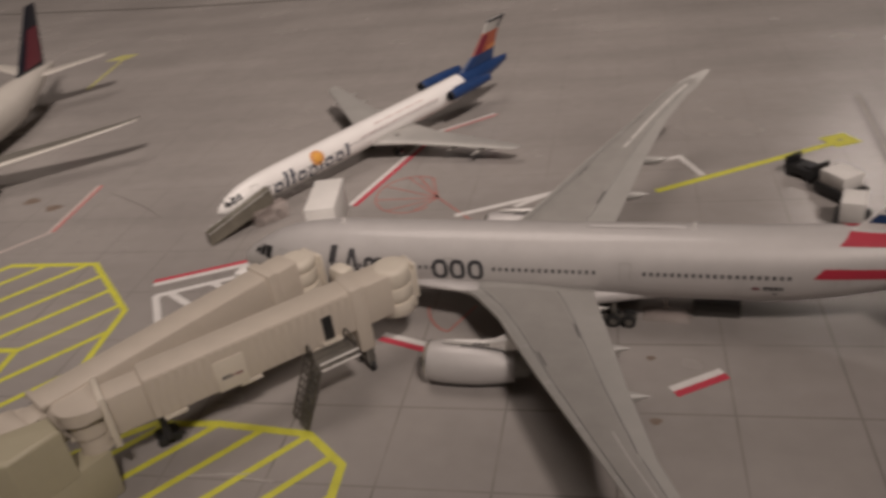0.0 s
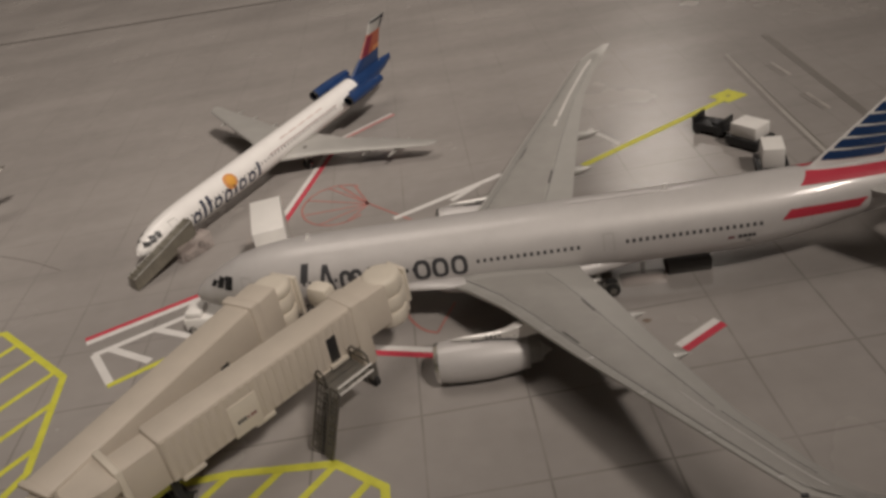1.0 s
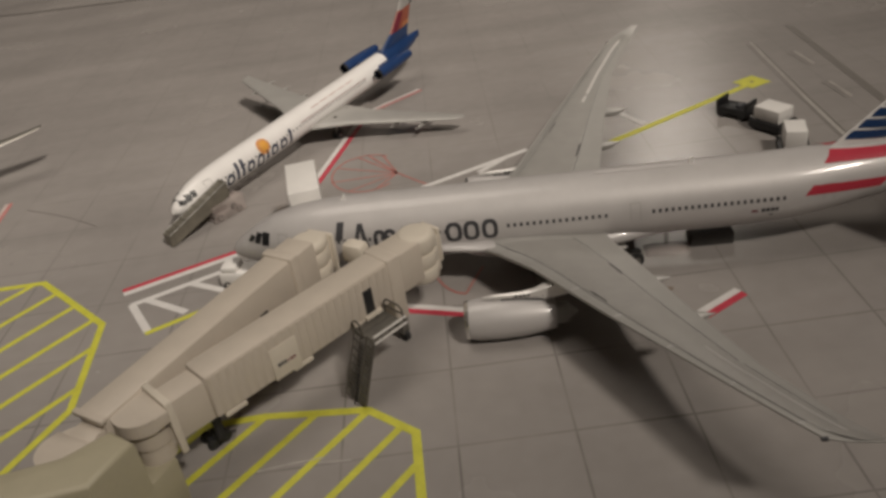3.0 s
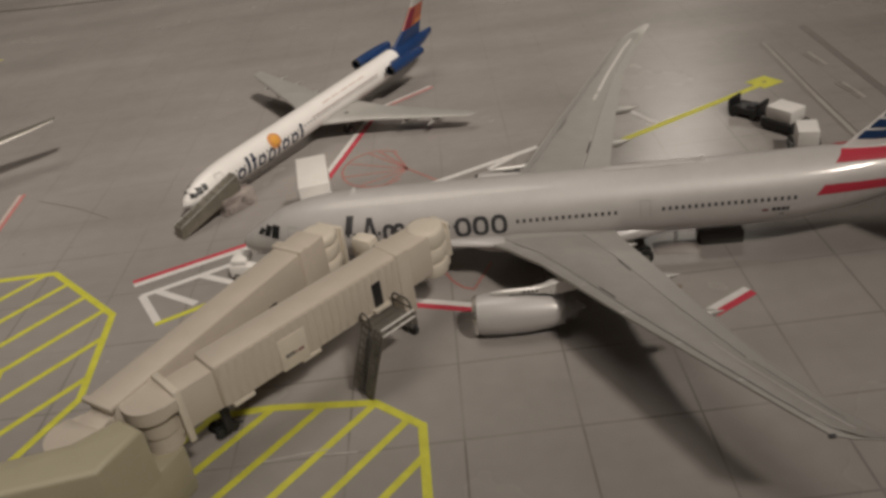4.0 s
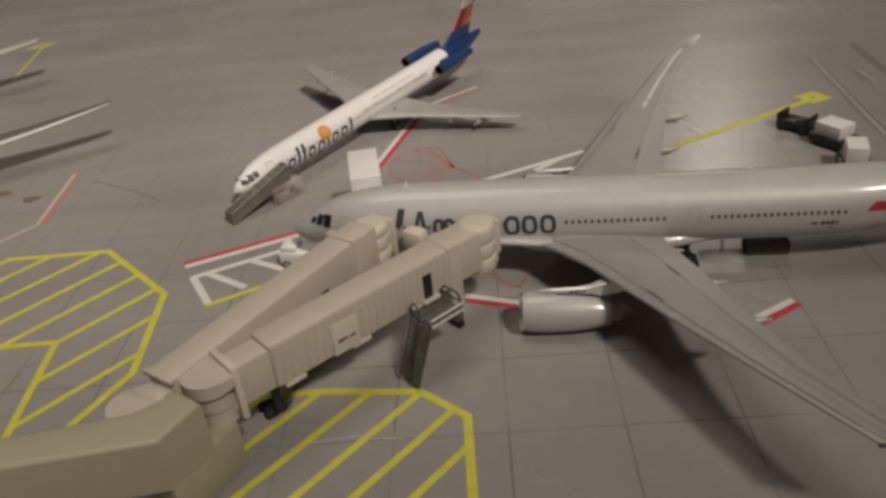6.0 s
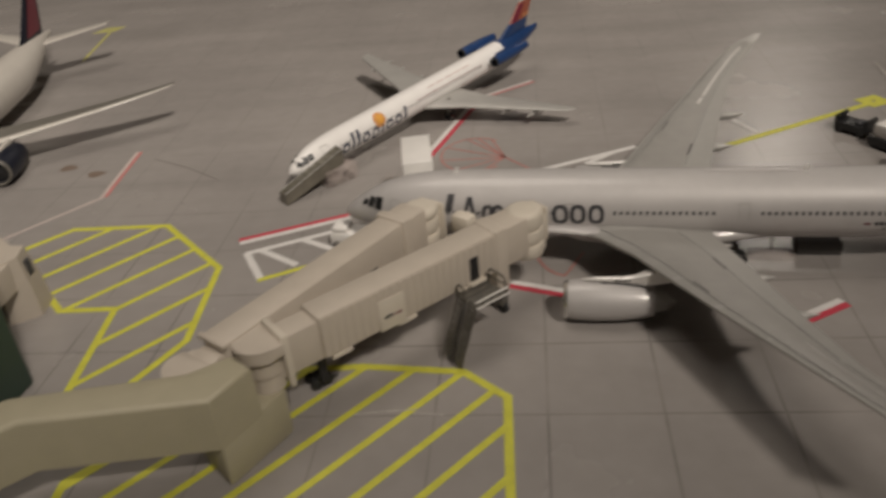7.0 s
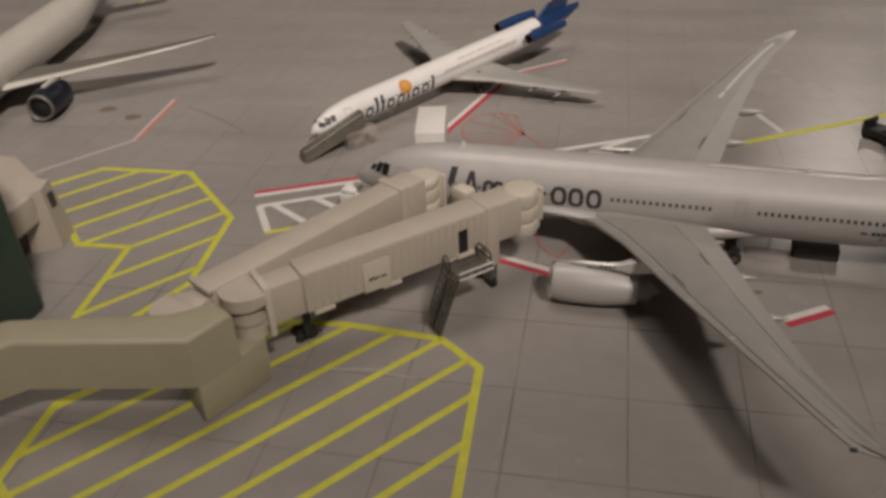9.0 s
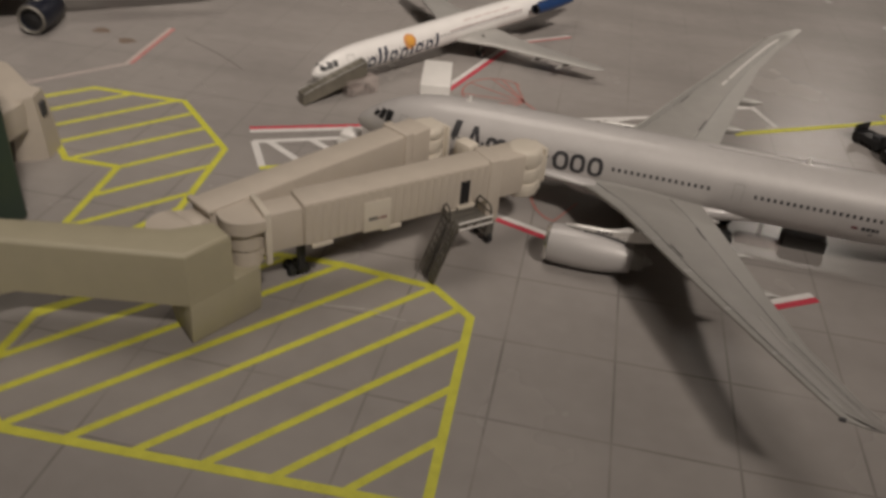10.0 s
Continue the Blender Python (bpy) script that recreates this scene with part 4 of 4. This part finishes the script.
def stair(p, d):
    """A service stair: a meshed landing with rails and a steep flight with latticed sides."""
    st = part("service_stair", boxes((36.8, 44.2, -9.2, -3.4, 10.0, 10.3)), STAIR_METAL, p, "etched metal service stair with open treads")
    for k in range(4):
        y = -8.6 + 1.5 * k
        part("landing_tread", boxes((37.0, 44.0, y, y + 0.9, 10.3, 10.42)), STAIR_METAL, st)
    top, foot = Vector((36.6, -7.6, 10.3)), Vector((31.6, -8.4, 0.3))
    up = Vector((-0.95, 0, 2.3))
    for k in (-1.7, 1.7):
        o = Vector((0, k, 0))
        part("stringer", tube(bmesh.new(), top + o, foot + o, 0.34, 6), STAIR_DARK, st)
        bm = bmesh.new()
        tube(bm, top + o + up, foot + o + up * 0.9, 0.2, 6)
        tube(bm, top + o + up * 0.5, foot + o + up * 0.45, 0.13, 5)
        for f in np.linspace(0, 1, 9):
            q = top.lerp(foot, f) + o
            tube(bm, q, q + up * (1 - 0.1 * f), 0.14, 5)
        part("handrail", bm, STAIR_DARK, st)
    for k in range(14):
        q = top.lerp(foot, (k + 0.5) / 14)
        part("tread", boxes((q.x - 0.3, q.x + 0.3, q.y - 1.7, q.y + 1.7, q.z - 0.08, q.z + 0.08)), STAIR_METAL, st)
    # two bright rails along the open side of the landing
    for y, z in ((-9.2, 11.4), (-9.3, 10.1)):
        part("side_rail", tube(bmesh.new(), (36.9, y, z), (44.4, y, z), 0.22, 6), RAIL_BRIGHT, st, "bright metal rail")
    # a looped guard at either end
    for x, y0, y1 in ((36.7, -6.4, -3.8), (44.2, -9.0, -3.8)):
        bm = bmesh.new()
        loop = [(x, y0, 10.3), (x, y0 + 0.3, 12.8), (x, y0 + 1.0, 13.4), (x, y1 - 1.0, 13.4), (x, y1 - 0.2, 12.6), (x, y1, 10.3)]
        for a, b in zip(loop, loop[1:]):
            tube(bm, a, b, 0.2, 6)
        tube(bm, (x, y0 + 0.2, 11.8), (x, y1 - 0.1, 11.8), 0.15, 6)
        part("guard_loop", bm, STAIR_DARK, st)
    bm = bmesh.new()
    for x in (38.6, 40.5, 42.4):
        tube(bm, (x, -9.2, 10.1), (x, -9.2, 11.4), 0.12, 5)
    part("rail_post", bm, STAIR_DARK, st)


bridge(-46.3, 95.9, 39.9, 9.2, 46.9, 60.3)
bridge(-55.8, 92.2, 55.2, 3.8, 47.6, 60.0, top=17.4, near=False)


def bridge_base():
    p = thing("bridge_base", "cream plastic fixed walkway with a wedge-shaped pier on the mat", "walkway", 0, 0, 0)
    top = [(-50.4, 81.8), (-46.0, 89.3), (-50.0, 92.6), (-56.0, 88.6), (-82.5, 84.6), (-103, 70), (-97, 63), (-78.3, 78.8)]
    part("walkway", soft_prism(top, 8.2, 18.0, 0.9), WALK_CREAM, p)
    bm = bmesh.new()
    loft(bm, [[(-50.9, 81.9, 0), (-43.3, 94.0, 0), (-46.6, 95.6, 0), (-56, 87, 0)], [(-50.4, 81.78, 9.0), (-43.2, 94.4, 9.0), (-46.8, 96.2, 9.0), (-57.5, 86.4, 9.0)]])
    bmesh.ops.bevel(bm, geom=list(bm.edges), offset=0.5, segments=2, affect="EDGES", profile=0.5)
    part("pier", bm, WALK_CREAM, p)
    return p


bridge_base()


def terminal():
    p = thing("terminal_building", "dark green plastic terminal block with smoked glazing", "terminal", 0, 0, 0)
    out = [(-97.2, 110.0), (-118, 126), (-150, 118), (-150, 40), (-108, 30)]
    part("wall", prism(out, 0, 42, 0.8), GREEN, p)
    # glazing on the apron face, split by green mullions
    u, n = Vector((-10.8, -80)).normalized(), Vector((0.991, -0.134))
    c = Vector((-97.2, 110.0))

    def face(s0, s1, z0, z1, o0, o1):
        return prism([tuple(c + u * s + n * o) for s, o in ((s0, o0), (s1, o0), (s1, o1), (s0, o1))], z0, z1, 0)

    for i in range(5):
        part("pane", face(4.5 + 13.5 * i, 17.2 + 13.5 * i, 20, 38, -0.3, 0.12), GLASS_DARK, p)
        part("mullion", face(17.2 + 13.5 * i, 18.0 + 13.5 * i, 19.6, 38.4, -0.3, 0.4), GREEN, p)
    part("sill", face(3.6, 72, 19.0, 20.0, -0.3, 0.5), GREEN, p)
    return p


terminal()


def side_bridge():
    p = thing("passenger_bridge", "cream model passenger bridge on a pier beside the green terminal", "jet bridge", -2.2, 0, 0, 0, "")
    part("tunnel", prism([(-106.6, 117), (-105.8, 130), (-106.2, 136), (-121, 148.5), (-132, 150), (-130, 117)], 8, 14.6, 0.5), CREAM, p)
    bm = bmesh.new()
    loft(bm, [[(-110, 129.2, 0), (-104.2, 132.6, 0), (-105, 139, 0), (-114, 138, 0)], [(-108.2, 128.2, 8.2), (-103.9, 131.8, 8.2), (-105, 138, 8.2), (-114, 138, 8.2)], [(-107, 129, 15), (-104.6, 132, 15), (-105.6, 137, 15), (-114, 138, 15)]])
    part("pier", bm, CREAM, p)
    part("doorway", boxes((-105.2, -104.3, 133.6, 135.6, 9.5, 13.0), bevel=0.1), INK, p)
    return p


side_bridge()


# ---- ground vehicles and small things ----
def catering_truck():
    p = thing("catering_truck", "white model catering truck with its box body raised", "truck", -26.3, 169.2, 0, 96.5)
    part("chassis", boxes((-9, 9, -2.6, 2.6, 1.2, 2.6), bevel=0.2), STAIR_METAL, p)
    part("cab", boxes((-9.5, -5.5, -2.8, 2.8, 1.2, 7.0), bevel=0.5), CRATE_WHITE, p)
    bm = bmesh.new()
    for y in (-1.8, 1.8):
        tube(bm, (-5, y, 2.6), (6, y, 8.6), 0.4, 6)
        tube(bm, (6, y, 2.6), (-5, y, 8.6), 0.4, 6)
    part("scissor_lift", bm, STAIR_METAL, p)
    part("box_body", boxes((-7.0, 8.9, -3.5, 3.5, 8.4, 16.6), bevel=0.2), CRATE_WHITE, p)
    part("platform", boxes((-11.6, -7.0, -3.3, 3.3, 11.6, 12.2), (-11.4, -10.6, -3.5, -2.7, 11.6, 14.6), (-11.4, -10.6, 2.7, 3.5, 11.6, 14.6), (-11.2, -10.8, -2.7, 2.7, 13.4, 13.8), bevel=0.12), CRATE_WHITE, p)
    for x in (-6.5, 5.5):
        for y in (-2.4, 2.4):
            wheel(p, x, y, 1.2, 0.9)
    return p


catering_truck()


def dolly(x, y, turn, a=3.7, b=3.0, floor=2.9, top=6.3):
    p = thing("cargo_dolly", "white cargo container riding on a black model dolly", "dolly", x, y, 0, turn, "cargo dollies behind the tug")
    part("deck", boxes((-4.6, 4.6, -3.7, 3.7, 0.7, floor), (-5.8, -4.4, -0.3, 0.3, 1.0, 1.5), bevel=0.15), BLACK, p)
    part("container", boxes((-a, a, -b, b, floor, top), bevel=0.25), CRATE_WHITE, p)
    for u in (-2.8, 2.8):
        for v in (-2.6, 2.6):
            wheel(p, u, v, 0.75, 0.6, rim=TYRE)
    return p


dolly(92.4, 188.6, -60)
dolly(91.0, 173.9, -109, 3.6, 2.45, 2.2, 7.2)


def tug():
    p = thing("baggage_tug", "small black model tug coupled to the dollies", "tug", 87.4, 199.8, 0, -52)
    part("body", boxes((-4.4, 4.4, -2.8, 2.8, 0.9, 2.9), bevel=0.4), BLACK, p)
    part("front_guard", boxes((-4.4, -3.7, -2.8, 2.8, 2.7, 4.7), bevel=0.25), BLACK, p)
    part("rear_guard", boxes((3.7, 4.4, -2.8, 2.8, 2.7, 4.7), bevel=0.25), BLACK, p)
    part("seat", boxes((0.6, 2.2, -1.6, 1.6, 2.8, 3.5), bevel=0.2), INK, p)
    part("tow_bar", boxes((4.3, 6.4, -0.3, 0.3, 1.1, 1.6), bevel=0.1), BLACK, p)
    for a in (-2.9, 2.9):
        for b in (-2.5, 2.5):
            wheel(p, a, b, 1.1, 0.9, rim=TYRE)
    return p


tug()


def air_stair():
    p = thing("air_stair", "grey model boarding stair leaning to the white jet", "boarding stair", -62.4, 179.5, 0, 44)
    bm = bmesh.new()
    loft(bm, [[(-1.5, -2.2, 0), (-1.5, 0.8, 0), (-1.5, 0.8, 3.2), (-1.5, -2.2, 3.2)], [(17.5, -2.2, 5.2), (17.5, 0.8, 5.2), (17.5, 0.8, 9.2), (17.5, -2.2, 9.2)]])
    part("flight", bm, STAIR_GREY, p)
    bm = bmesh.new()
    for k in range(9):
        x = -0.5 + 2.2 * k
        z = 3.2 + (x + 1.5) / 19 * 6.0
        box(bm, x - 0.15, x + 0.15, -2.3, 0.9, z - 0.15, z + 0.2)
    part("rung_row", bm, STAIR_GREY, p)
    for y in (-2.2, 0.8):
        part("edge_rail", tube(bmesh.new(), (-1.4, y, 3.3), (17.5, y, 9.3), 0.12, 6), WING_GREY, p)
    part("support", boxes((11, 21, -3.0, 1.0, 0, 4.6), bevel=0.5), CLEAR, p)
    for x in (13, 19):
        for y in (-2.2, 0.2):
            wheel(p, x, y, 0.8, 0.6)
    return p


STAIR_GREY = mat("grey_moulded_plastic", (0.20, 0.184, 0.15), 0.35, 0.35, 0.3)
air_stair()


def pushback_tractor():
    p = thing("pushback_tractor", "low white model tractor at the silver airliner's nose gear", "tractor", -41.5, 156.0, 0, -12)
    part("body", boxes((-5, 4.5, -2.8, 2.8, 0.6, 3.9), bevel=0.8), CRATE_WHITE, p)
    part("cab", boxes((-4.4, -0.6, -2.4, 2.4, 3.6, 5.2), bevel=0.6), CRATE_WHITE, p)
    for x in (-3.2, 3.0):
        for y in (-2.4, 2.4):
            wheel(p, x, y, 1.1, 0.8)
    return p


pushback_tractor()

block = part("black_block", boxes((-4.4, 4.4, -2.4, 2.4, 0, 2.9), bevel=0.35), BLOCK_BLACK, None)
block.matrix_basis = pose(58.2 * MM, 142.4 * MM, 0, 0, 0, -7.2)
tagged(block, "black block under the silver airliner's belly", "block")


def display_cradle():
    p = thing("display_cradle", "hazy clear plastic cradle under the silver airliner's belly", "display stand", 48.6, 141.2, 0, -7.2)
    bm = bmesh.new()
    loft(bm, [[(-4.6, -2.2, 0), (4.6, -2.4, 0), (4.6, 2.4, 0), (-4.6, 2.4, 0)], [(-3.8, -1.4, 0.8), (3.8, -1.6, 0.7), (3.8, 1.8, 0.7), (-3.8, 1.8, 0.8)], [(-2.0, -0.4, 1.4), (2.0, -0.5, 1.3), (2.0, 1.0, 1.3), (-2.0, 1.0, 1.4)]])
    bmesh.ops.bevel(bm, geom=list(bm.edges), offset=0.15, segments=2, affect="EDGES", profile=0.5)
    part("foot", bm, CLEAR, p)
    part("rib", boxes((-0.4, 0.4, 0.0, 0.8, 1.2, 5.0), bevel=0.2), CLEAR, p)
    return p


display_cradle()
